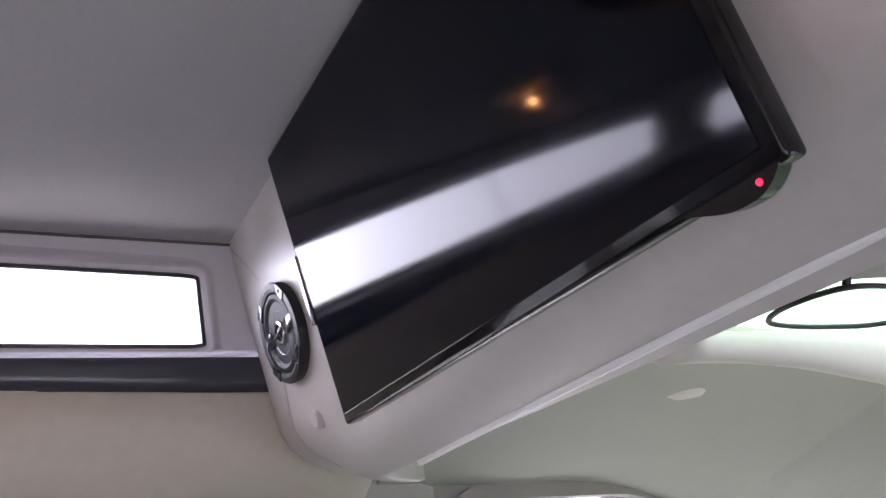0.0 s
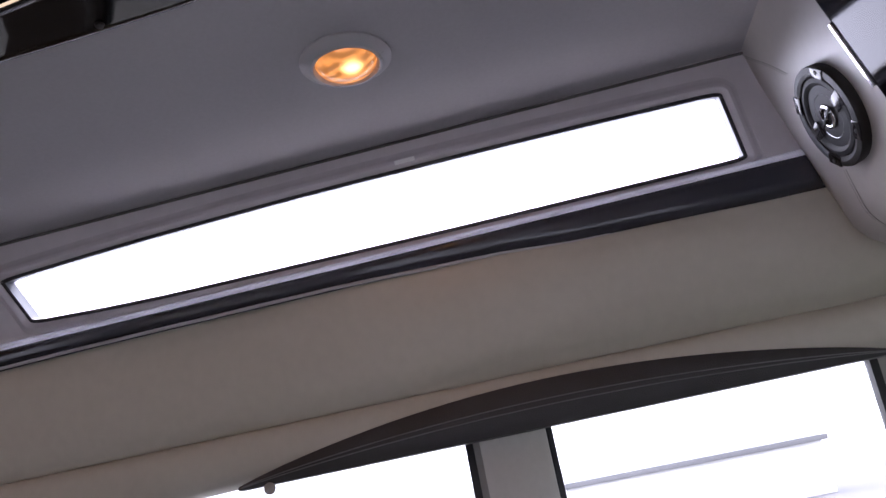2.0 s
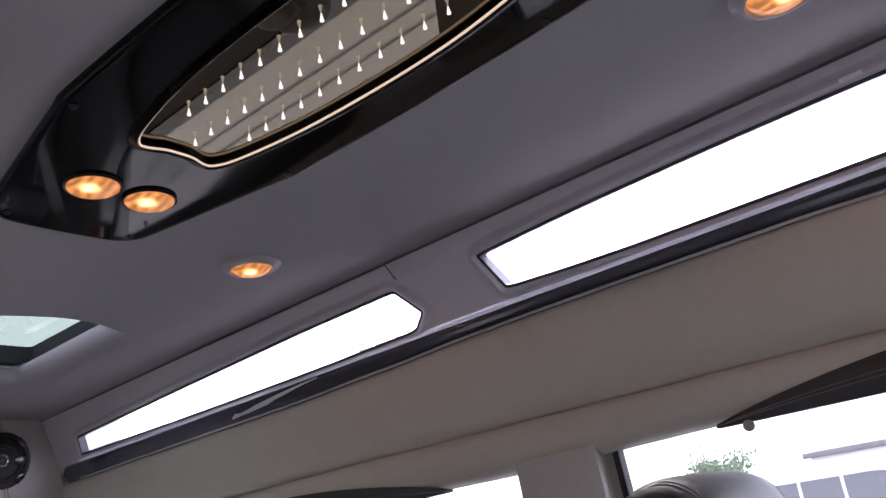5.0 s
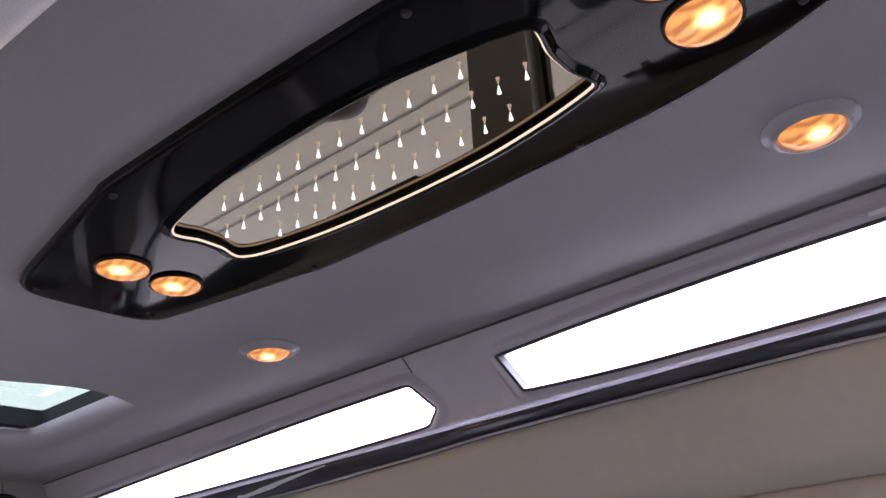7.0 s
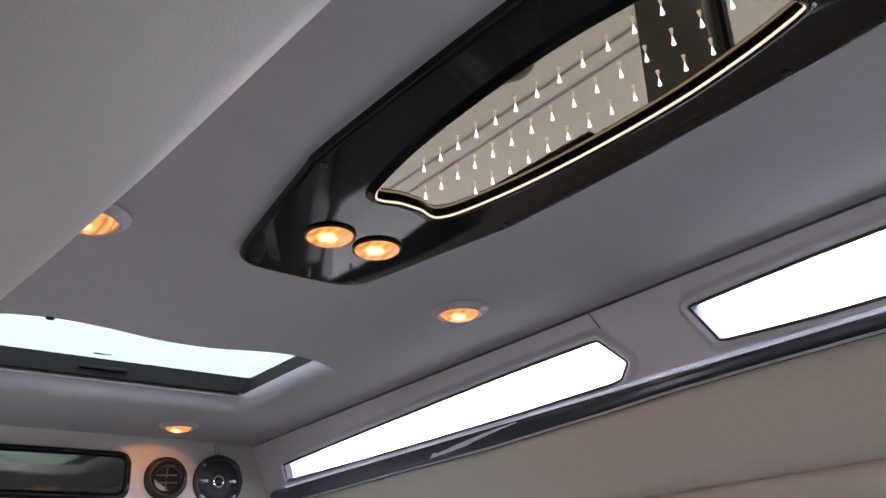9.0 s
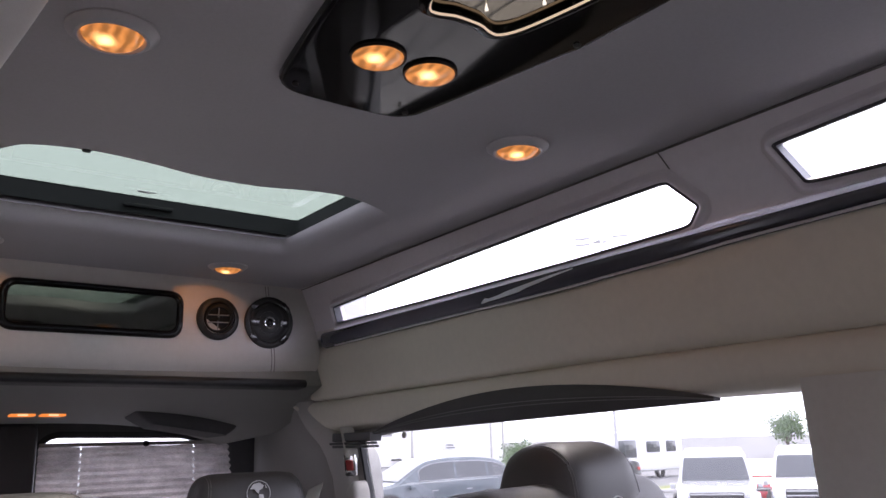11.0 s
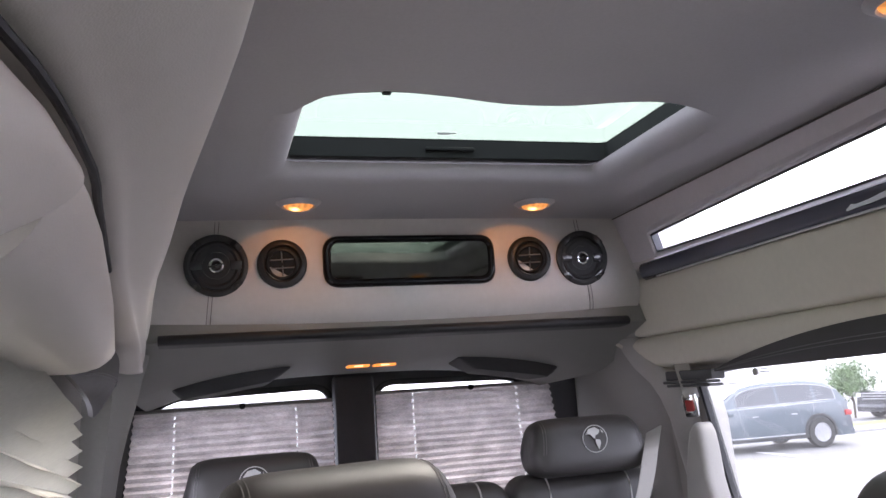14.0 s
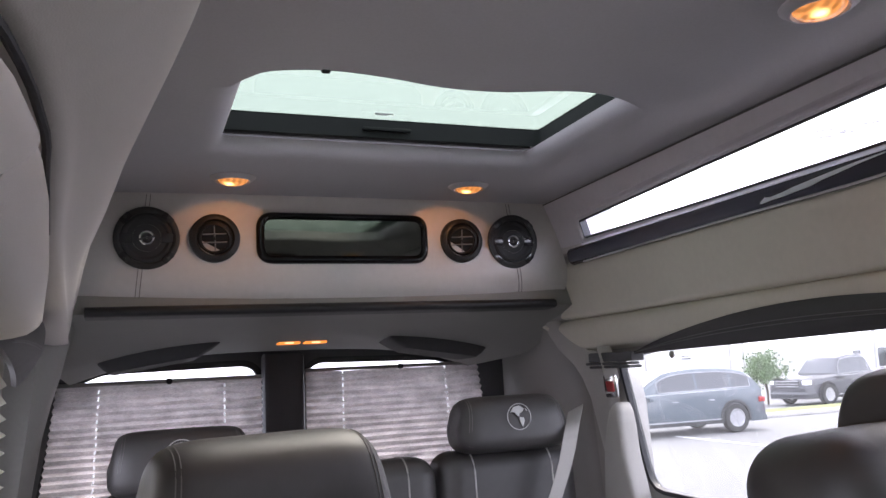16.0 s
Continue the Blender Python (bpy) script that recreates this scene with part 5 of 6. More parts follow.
def emblem(parent, at, r, tilt=0):
    e = bmesh.new()
    face = pose(*at, 90 - tilt, 0, 0)
    ring = [face @ Vector((r * math.cos(a), r * math.sin(a), 0)) for a in [k * math.pi / 18 for k in range(36)]]
    tube(e, ring, 0.0012, 5, True)
    em = part("emblem", e, EMBLEM, parent, "round silver embroidered globe emblem")
    for lp in ([(-0.75, 0.35), (-0.45, 0.75), (0.05, 0.85), (0.45, 0.6), (0.30, 0.35), (0.05, 0.25), (0.0, 0.0), (-0.15, 0.1), (-0.35, 0.35)], [(0.05, -0.05), (0.40, -0.10), (0.45, -0.35), (0.25, -0.80), (0.12, -0.55), (0.05, -0.3)], [(0.55, 0.65), (0.75, 0.4), (0.62, 0.42)]):
        b = bmesh.new()
        sheet(b, [(x * r, y * r) for x, y in lp], [], lambda u, v, d: face @ Vector((u, v, 0.0006 - d)), 0.002)
        part("emblem_patch", b, EMBLEM, em)
    return em


def headrest(parent, at, w, h, d):
    """An upholstered headrest that faces local -y."""
    bm = bmesh.new()
    n = 26
    rings = []

    def swell(u):
        return 0.42 + 0.58 * max(0.0, 1 - abs(u) ** 7) ** 0.36

    for i in range(n + 1):
        u = math.sin(math.pi * (i / n - 0.5))
        e = swell(u)
        prof = smoothed([(-d * 0.5, -h * 0.36), (-d * 0.52, 0.0), (-d * 0.40, h * 0.36), (-d * 0.08, h * 0.5), (d * 0.30, h * 0.40), (d * 0.42, 0.0), (d * 0.30, -h * 0.42), (-d * 0.12, -h * 0.5)], 5, True)
        rings.append([Vector((at[0] + u * w / 2 * (1 - 0.14 * max(0.0, p[1] / h + 0.1)), at[1] + p[0] * e, at[2] + p[1] * e)) for p in prof])
    loft(bm, rings)
    hr = part("headrest", bm, LEATHER, parent, "padded charcoal leather headrest", smooth=50)
    for u in (-0.86, -0.82, 0.86, 0.82):
        b = bmesh.new()
        e = swell(u)
        prof = smoothed([(-d * 0.5, -h * 0.36), (-d * 0.52, 0.0), (-d * 0.40, h * 0.36), (-d * 0.08, h * 0.5), (d * 0.30, h * 0.40)], 5)
        tube(b, [Vector((at[0] + u * w / 2 * (1 - 0.14 * max(0.0, p[1] / h + 0.1)), at[1] + p[0] * e * 1.001, at[2] + p[1] * e * 1.001)) for p in prof], 0.0009, 5)
        part("stitching", b, SEATSTITCH, hr)
    for sx in (-0.06, 0.06):
        b = bmesh.new()
        tube(b, [(at[0] + sx, at[1] + 0.045, at[2] - h * 0.3), (at[0] + sx, at[1] + 0.06, at[2] - h * 0.4 - 0.1)], 0.005, 8)
        part("post", b, CHROME, hr)
    return hr


# rear sofa
sofa = thing("rear_sofa", "charcoal leather rear bench with pale piping and two headrests", "sofa", (0, 1.88, 0))
bm = bmesh.new()
cushion(bm, 1.24, 0.55, 0.20, 0.06, pose(0, -0.30, 0.40))
part("seat", bm, LEATHER, sofa)
bm = bmesh.new()
box(bm, (-0.62, -0.50, 0.0), (0.62, 0.10, 0.30), 0.02)
part("base", bm, DARKTRIM, sofa)
for i, (xa, xb) in enumerate(((-0.62, -0.21), (-0.205, 0.205), (0.21, 0.62))):
    zt = (1.125, 1.140, 1.145)[i]
    bm = bmesh.new()
    cushion(bm, xb - xa, 0.17, 0.70, 0.06, pose((xa + xb) / 2, 0.040, zt - 0.35, -4, 0, 0))
    bk = part("backrest", bm, LEATHER, sofa, "padded charcoal leather backrest")
    for q in (0.22, 0.78):
        b = bmesh.new()
        x = xa + (xb - xa) * q
        tube(b, [pose((xa + xb) / 2, 0.040, zt - 0.35, -4, 0, 0) @ Vector((x - (xa + xb) / 2, yy, zz)) for yy, zz in [(-0.0855, -0.3), (-0.0855, 0.0), (-0.0855, 0.22)] + [(-0.025 - 0.0605 * math.cos(a), 0.29 + 0.0605 * math.sin(a)) for a in [k * math.pi / 16 for k in range(9)]] + [(0.03, 0.3505)]], 0.0024, 6)
        part("piping", b, STITCH, bk, "pale piping")
for sx in (-1, 1):
    xc, zc = (0.410, 1.214) if sx > 0 else (-0.440, 1.186)
    hr = headrest(sofa, (xc, 0.0, zc), 0.325, 0.150, 0.15)
    emblem(hr, (xc + (0.003 if sx > 0 else -0.004), -0.0795, zc + 0.02), 0.034, 4)


def captain(at, turn, group, lift=0.0, head=(0.045, 1.22), broad=0.47, head_w=0.31, head_x=0.0, soft_edge=0.065):
    c = thing("captain_chair", "charcoal leather captain chair with headrest and armrests", "chair", at, group, turn=turn)
    bm = bmesh.new()
    cushion(bm, 0.50, 0.50, 0.17, 0.06, pose(0, -0.22, 0.42))
    part("seat", bm, LEATHER, c)
    bm = bmesh.new()
    box(bm, (-0.20, -0.40, 0.0), (0.20, 0.02, 0.34), 0.03)
    part("pedestal", bm, DARKTRIM, c)
    bm = bmesh.new()
    cushion(bm, broad, 0.15, 0.70, soft_edge, pose(0, 0.05, 0.81 + lift, -8, 0, 0))
    part("backrest", bm, LEATHER, c)
    for sx in (-1, 1):
        bm = bmesh.new()
        box(bm, (sx * 0.29 - 0.035, -0.36, 0.64), (sx * 0.29 + 0.035, 0.05, 0.72), 0.025, 3)
        part("armrest", bm, LEATHER, c)
        bm = bmesh.new()
        tube(bm, smoothed([(sx * 0.22, -0.01, 0.50), (sx * 0.228, 0.0, 0.80), (sx * 0.222, 0.03, 1.06), (sx * 0.17, 0.055, 1.135)], 5), 0.002, 6)
        part("piping", bm, STITCH, c)
    hr = headrest(c, (head_x, head[0], head[1] + lift), head_w, 0.17, 0.14)
    emblem(hr, (head_x + 0.01, head[0] - 0.0745, head[1] - 0.025 + lift), 0.033, 4)
    return c


captain((-0.38, 0.84, 0), 13, "captain chairs")
captain((0.315, 0.43, 0), 17, "captain chairs", 0.138, (0.095, 1.129), 0.54, 0.25, 0.04, 0.055)
captain((0.40, -0.12, 0), 0, "captain chairs", 0.055)


# ---- seat belts ----
def strap(bm, pts, w, t=0.0012, side=(1, 0, 0)):
    s = Vector(side).normalized() * w / 2
    rings = []
    for i, p in enumerate(pts):
        p = Vector(p)
        d = (Vector(pts[min(i + 1, len(pts) - 1)]) - Vector(pts[max(i - 1, 0)])).normalized()
        nrm = d.cross(s).normalized() * t
        rings.append([p - s - nrm, p + s - nrm, p + s + nrm, p - s + nrm])
    return loft(bm, rings)


belt = thing("seat_belt", "grey webbing seat belt with chrome guide on the quarter trim", "seat belt", (0.003, 0.041, 0.024), group="seat belts")
bm = bmesh.new()
strap(bm, smoothed([(0.694, 1.772, 1.386), (0.692, 1.752, 1.340), (0.692, 1.736, 1.295)], 4), 0.040, side=(0.84, -0.5, 0))
part("webbing", bm, BELT, belt)
bm = bmesh.new()
rings = []
for z, ya, yb, xa in ((0.55, 1.60, 1.80, 0.690), (0.80, 1.625, 1.805, 0.684), (0.976, 1.655, 1.810, 0.680), (1.09, 1.690, 1.796, 0.680), (1.17, 1.700, 1.776, 0.682), (1.205, 1.708, 1.766, 0.685), (1.222, 1.718, 1.754, 0.690), (1.229, 1.728, 1.744, 0.698)):
    lp = rounded([(xa, ya), (xa, yb), (0.735, yb), (0.735, ya)], [0.018, 0.018, 0.004, 0.004], 4)
    rings.append([Vector((u, v, z)) for u, v in lp])
loft(bm, rings)
part("cover", bm, BELT, belt, "pale grey fabric belt cover", smooth=60)
bm = bmesh.new()
box(bm, (-0.009, -0.02, -0.032), (0.009, 0.02, 0.032), 0.005, 2, pose(0.697, 1.75, 1.275, 0, -12, 30))
part("guide", bm, CHROME, belt, "chrome belt guide")
bm = bmesh.new()
box(bm, (-0.0125, -0.012, -0.014), (-0.008, 0.012, 0.016), 0.002, 1, pose(0.697, 1.75, 1.275, 0, -12, 30))
part("release_tab", bm, mat("red_tab", (0.30, 0.03, 0.03), 0.4), belt, "dark red tab")
belt2 = thing("seat_belt", "pale grey shoulder belt lying over the rear bench", "seat belt", group="seat belts")
bm = bmesh.new()
strap(bm, smoothed([(0.62, 1.86, 1.24), (0.56, 1.785, 1.19), (0.52, 1.765, 1.10), (0.46, 1.75, 0.98), (0.38, 1.72, 0.80)], 5), 0.055, side=(1, 0.1, 0.35))
part("webbing", bm, BELT, belt2)
belt3 = thing("seat_belt", "grey webbing belt hanging by a chrome buckle beside the pleated shade", "seat belt", group="seat belts")
bm = bmesh.new()
strap(bm, smoothed([(-0.818, 1.97, 1.385), (-0.824, 1.98, 1.33), (-0.826, 1.99, 1.285)], 4), 0.03, side=(0.8, 0.5, 0))
part("webbing", bm, BELT, belt3)
bm = bmesh.new()
box(bm, (-0.014, -0.010, -0.037), (0.014, 0.010, 0.037), 0.004, 2, pose(-0.815, 1.97, 1.262, 0, 4, 20))
part("buckle", bm, CHROME, belt3, "chrome buckle")
bm = bmesh.new()
strap(bm, smoothed([(-0.815, 1.985, 1.205), (-0.81, 1.98, 1.12), (-0.79, 1.95, 0.9), (-0.76, 1.9, 0.6)], 4), 0.045, side=(0.8, 0.5, 0))
part("webbing", bm, BELT, belt3)

# ---- outside: parking lot ----
GZ = -0.90
ASPHALT = mat("asphalt", (0.14, 0.14, 0.138), 0.9, var=0.2, scale=3, bump=0.2, bscale=120, big=0.15)
GRASS = mat("grass", (0.17, 0.19, 0.06), 0.95, var=0.3, scale=2, big=0.3)
bm = bmesh.new()
bmesh.ops.create_grid(bm, x_segments=8, y_segments=8, size=900, matrix=Matrix.Translation((0, 0, GZ)))
solid("ground", bm, ASPHALT, "grey asphalt parking lot", "ground")
bm = bmesh.new()
box(bm, (17, 21.9, GZ), (60, 23.6, GZ + 0.12), 0.05)
solid("ground_grass_strip", bm, GRASS, "grass strip beside the parking lot", "grass")
KERB = mat("kerb_concrete", (0.45, 0.44, 0.42), 0.9, var=0.15, scale=8)
bm = bmesh.new()
box(bm, (16.8, 21.6, GZ), (60, 21.9, GZ + 0.15), 0.03)
solid("kerb", bm, KERB, "concrete kerb along the grass strip", "kerb")
# the van's shade on the ground, put into a darker asphalt strip
SHADEROAD = mat("van_shade_asphalt", (0.045, 0.045, 0.047), 0.9, var=0.25, scale=6, bump=0.3, bscale=150, big=0.8)
bm = bmesh.new()
box(bm, (0.95, -9, GZ), (2.72, 11, GZ + 0.008))
solid("road", bm, SHADEROAD, "asphalt strip beside the van, darkened for the van's shade", "road")
PAVE = mat("pale_concrete", (0.28, 0.265, 0.235), 0.9, var=0.06, scale=5, bump=0.2, bscale=90, big=0.6)
bm = bmesh.new()
for xa, xb in ((2.72, 3.02), (3.06, 3.19), (3.23, 6.2)):
    box(bm, (xa, -9, GZ), (xb, 11, GZ + 0.012))
solid("pavement", bm, PAVE, "pale concrete pavement with dark joints", "pavement")
LINE = mat("white_line_paint", (0.70, 0.70, 0.68), 0.8, var=0.1, scale=10)
for k in range(5):
    bm = bmesh.new()
    box(bm, (8 + 5.5 * k, 14, GZ), (8.12 + 5.5 * k, 19, GZ + 0.006))
    solid("road_marking", bm, LINE, "white parking bay line", "road marking")

def paint(name, col, rough=0.25):
    return mat(name, col, rough, var=0.05, scale=5, coat=0.8, spec=0.5)


TYRE = mat("tyre_rubber", (0.02, 0.02, 0.02), 0.8, var=0.2)
RIM = mat("alloy_rim", (0.42, 0.42, 0.43), 0.35, metal=0.4, var=0.05)
CARGLASS = mat("car_glass", (0.03, 0.035, 0.04), 0.05, var=0.05, coat=0.6)
LAMPWHITE = mat("headlamp", (0.75, 0.76, 0.78), 0.15, var=0.05, coat=0.5)
LAMPRED = mat("tail_lamp", (0.35, 0.02, 0.02), 0.2, var=0.05, coat=0.5)


def vehicle(name, label, at, turn, L, W, H, low, cabin, colour, category="car", group="", wheel_r=0.36):
    """A road vehicle that heads along local -x. low: points (x, z) of the body's upper line, 0 to 1 along; cabin: points of the glasshouse."""
    v = thing(name, label, category, at, group, turn=turn)
    bm = bmesh.new()
    up = smoothed([(x * L, z) for x, z in low], 4)
    rings = []
    for p in up:
        e = 0.5 * W * (1 - 0.12 * abs(2 * p[0] / L - 1) ** 4)
        rings.append([Vector((p[0], -e, 0.28)), Vector((p[0], -e * 1.0, p[1] * 0.6)), Vector((p[0], -e * 0.95, p[1] * 0.93)), Vector((p[0], -e * 0.85, p[1])), Vector((p[0], e * 0.85, p[1])), Vector((p[0], e * 0.95, p[1] * 0.93)), Vector((p[0], e, p[1] * 0.6)), Vector((p[0], e, 0.28))])
    loft(bm, rings)
    part("body", bm, colour, v)
    bm = bmesh.new()
    rings = []
    cp = smoothed([(x * L, z) for x, z in cabin], 4)
    zb = min(z for _, z in cabin)
    for p in cp:
        q = (p[1] - zb) / max(H - zb, 0.01)
        e0, e1 = 0.46 * W, (0.46 - 0.09 * q) * W
        rings.append([Vector((p[0], -e0, zb - 0.1)), Vector((p[0], -e1, p[1] - 0.05)), Vector((p[0], -e1 * 0.93, p[1])), Vector((p[0], e1 * 0.93, p[1])), Vector((p[0], e1, p[1] - 0.05)), Vector((p[0], e0, zb - 0.1))])
    loft(bm, rings)
    part("roof", bm, colour, v)
    # side glass under the roof line, three panes in one bright outline
    x0, x1 = cabin[0][0] * L, cabin[-1][0] * L

    def crest(x):
        for p, q in zip(cp, list(cp)[1:]):
            if p[0] <= x <= q[0] and q[0] > p[0]:
                return p[1] + (q[1] - p[1]) * (x - p[0]) / (q[0] - p[0])
        return zb

    def flank(x, z, out):
        pz = max(crest(x), zb + 0.12)
        e0, e1 = 0.46 * W, (0.46 - 0.09 * (pz - zb) / max(H - zb, 0.01)) * W
        return e0 + (e1 - e0) * (z - zb + 0.1) / (pz - 0.05 - zb + 0.1) + out

    xs = [x0 + (x1 - x0) * q for q in (0.17, 0.47, 0.49, 0.75, 0.77, 0.915)]
    for s in (-1, 1):
        edge_hi, edge_lo = [], []
        for a, b in ((xs[0], xs[1]), (xs[2], xs[3]), (xs[4], xs[5])):
            rings = []
            for k in range(7):
                x = a + (b - a) * k / 6
                lo = zb + 0.02 + 0.05 * (x - xs[0]) / (xs[5] - xs[0])
                hi = max(min(crest(x) - 0.10, H - 0.10), lo + 0.02)
                rings.append([Vector((x, s * flank(x, lo, 0.008), lo)), Vector((x, s * flank(x, hi, 0.008), hi)), Vector((x, s * flank(x, hi, -0.02), hi)), Vector((x, s * flank(x, lo, -0.02), lo))])
                edge_lo.append(rings[-1][0])
                edge_hi.append(rings[-1][1])
            bm = bmesh.new()
            loft(bm, rings)
            part("side_window", bm, CARGLASS, v)
        bm = bmesh.new()
        tube(bm, edge_lo + edge_hi[::-1], 0.010, 6, True)
        part("window_trim", bm, RIM, v, "pale bright outline of the side windows")
    # windscreen
    sl = [Vector((x * L, z)) for x, z in cabin[:3]]
    rings = []
    for q in (0.10, 0.5, 0.98, 1.4, 1.8):
        p = sl[0].lerp(sl[1], q) if q < 1 else sl[1].lerp(sl[2], q - 1)
        hw = (0.41 - 0.035 * q) * W
        rings.append([Vector((p[0] - 0.02, -hw, p[1] + 0.012)), Vector((p[0] - 0.02, hw, p[1] + 0.012)), Vector((p[0] + 0.06, hw, p[1] - 0.02)), Vector((p[0] + 0.06, -hw, p[1] - 0.02))])
    bm = bmesh.new()
    loft(bm, rings)
    part("windscreen", bm, CARGLASS, v)
    # grille with bars
    zg = low[1][1]
    bm = bmesh.new()
    box(bm, (-0.02, -0.30 * W, zg - 0.30), (0.10, 0.30 * W, zg - 0.01), 0.03)
    gr = part("grille", bm, TYRE, v, "dark grille with bright bars")
    for k in range(3):
        bm = bmesh.new()
        box(bm, (-0.035, -0.29 * W, zg - 0.27 + 0.1 * k), (0.0, 0.29 * W, zg - 0.235 + 0.1 * k), 0.008)
        part("grille_bar", bm, RIM, gr)
    bm = bmesh.new()
    box(bm, (-0.05, -0.44 * W, 0.36), (0.25, 0.44 * W, 0.36 + 0.2), 0.05)
    part("bumper", bm, colour, v)
    for s in (-1, 1):
        for wx in (0.19, 0.80):
            m = pose(wx * L, s * W * 0.47, wheel_r, 90, 0, 0)
            bm = bmesh.new()
            lathe(bm, [(wheel_r * 0.62, -0.11), (wheel_r * 0.95, -0.11), (wheel_r, -0.07), (wheel_r, 0.07), (wheel_r * 0.95, 0.11), (wheel_r * 0.62, 0.11)], 28, m)
            wh = part("wheel", bm, TYRE, v, "black tyre with alloy rim")
            bm = bmesh.new()
            lathe(bm, [(wheel_r * 0.64, -0.10), (wheel_r * 0.60, -0.113), (wheel_r * 0.56, -0.09), (0.07, -0.06), (0.001, -0.07), (0.001, 0.07), (0.07, 0.06), (wheel_r * 0.56, 0.09), (wheel_r * 0.60, 0.113), (wheel_r * 0.64, 0.10)], 24, m)
            part("rim", bm, RIM, wh)
            for k in range(5):
                b = bmesh.new()
                for dz in (-0.098, 0.082):
                    box(b, (0.03, -0.03, dz), (wheel_r * 0.62, 0.03, dz + 0.016), 0.004, 1, m @ pose(0, 0, 0, 0, 0, 72 * k))
                part("spoke", b, RIM, wh)
            bm = bmesh.new()
            lathe(bm, [(wheel_r * 1.06, -0.02), (wheel_r * 1.22, -0.02), (wheel_r * 1.22, 0.02), (wheel_r * 1.06, 0.02)], 28, pose(wx * L, s * W * 0.497, wheel_r, 90, 0, 0))
            bmesh.ops.bisect_plane(bm, geom=bm.verts[:] + bm.edges[:] + bm.faces[:], plane_co=(0, 0, 0.30), plane_no=(0, 0, -1), clear_outer=True)
            part("wheel_arch", bm, TYRE, v)
        bm = bmesh.new()
        box(bm, (0.28 * L, s * W * 0.497 - 0.03, 0.30), (0.72 * L, s * W * 0.497 + 0.012, 0.37), 0.01)
        sl_ = part("side_sill", bm, TYRE, v)
        bm = bmesh.new()
        box(bm, (0.29 * L, s * W * 0.503 - 0.01, 0.385), (0.71 * L, s * W * 0.503 + 0.01, 0.415), 0.006)
        part("sill_strip", bm, RIM, sl_)
        bm = bmesh.new()
        box(bm, (-0.005, s * W * 0.40 - 0.16, zg - 0.20), (0.05 * L, s * W * 0.40 + 0.08, zg - 0.02), 0.03)
        part("headlight", bm, LAMPWHITE, v)
        bm = bmesh.new()
        box(bm, (0.955 * L, s * W * 0.41 - 0.12, 0.80), (0.992 * L, s * W * 0.41 + 0.05, 0.95), 0.02)
        part("tail_light", bm, LAMPRED, v)
        bm = bmesh.new()
        box(bm, (0.30 * L, s * W * 0.53 - 0.06, 1.0), (0.33 * L, s * W * 0.53 + 0.06, 1.12), 0.02)
        part("door_mirror", bm, colour, v)
        for dx in (0.44, 0.65):
            bm = bmesh.new()
            box(bm, (dx * L, s * W * 0.485 - 0.02, 0.93), (dx * L + 0.2, s * W * 0.485 + 0.02, 0.955), 0.006)
            part("door_handle", bm, RIM, v)
    return v


SUV_LOW = [(0.0, 0.55), (0.01, 0.80), (0.04, 0.94), (0.20, 1.06), (0.30, 1.13), (0.65, 1.17), (0.94, 1.18), (0.985, 0.98), (1.0, 0.55)]
SUV_CAB = [(0.25, 1.10), (0.35, 1.40), (0.43, 1.61), (0.58, 1.69), (0.78, 1.665), (0.91, 1.52), (0.975, 1.12)]
vehicle("suv", "dark blue-grey sport utility vehicle parked on the asphalt", (10.98, 19.93, GZ), -4, 5.62, 2.0, 1.82, [(x, z * 1.08) for x, z in SUV_LOW], [(x, z * 1.08) for x, z in SUV_CAB], paint("slate_blue_paint", (0.058, 0.078, 0.092)), wheel_r=0.41)
TRK_LOW = [(0.0, 0.90), (0.006, 1.02), (0.05, 1.10), (0.24, 1.18), (0.34, 1.20), (0.64, 1.22), (0.66, 1.25), (0.98, 1.25), (1.0, 0.6)]
TRK_CAB = [(0.26, 1.15), (0.33, 1.60), (0.38, 1.86), (0.50, 1.92), (0.61, 1.86), (0.65, 1.18)]
vehicle("pickup_truck", "black pickup truck with crew cab parked by the grass", (23.7, 25.3, GZ), 4, 5.9, 2.0, 1.92, TRK_LOW, TRK_CAB, paint("black_paint", (0.02, 0.022, 0.028)), "truck", wheel_r=0.42)
vehicle("pickup_truck", "white pickup truck parked in the lot", (17.46, 9.76, GZ), 30, 5.9, 2.0, 1.92, TRK_LOW, TRK_CAB, paint("white_paint", (0.75, 0.75, 0.74)), "truck", wheel_r=0.42)
vehicle("pickup_truck", "silver pickup truck parked in the lot", (15.5, 10.95, GZ), 35, 5.7, 1.92, 1.92, TRK_LOW, TRK_CAB, paint("silver_paint", (0.45, 0.46, 0.47)), "truck", wheel_r=0.42)
vehicle("van", "white cargo van parked across the lot", (30.0, 3.6, GZ), 95, 5.6, 2.0, 2.3, [(0.0, 0.6), (0.02, 1.0), (0.14, 1.25), (0.30, 1.3), (0.98, 1.3), (1.0, 0.6)], [(0.12, 1.2), (0.24, 2.0), (0.32, 2.28), (0.7, 2.3), (0.96, 2.25), (0.99, 1.2)], paint("van_white", (0.72, 0.72, 0.72)), "van")
vehicle("car", "white sedan parked across the lot", (28.0, 0.6, GZ), 95, 4.6, 1.85, 1.5, [(x, z * 0.84) for x, z in SUV_LOW], [(x, z * 0.84) for x, z in SUV_CAB], paint("white_car_paint", (0.70, 0.70, 0.70)), wheel_r=0.33)
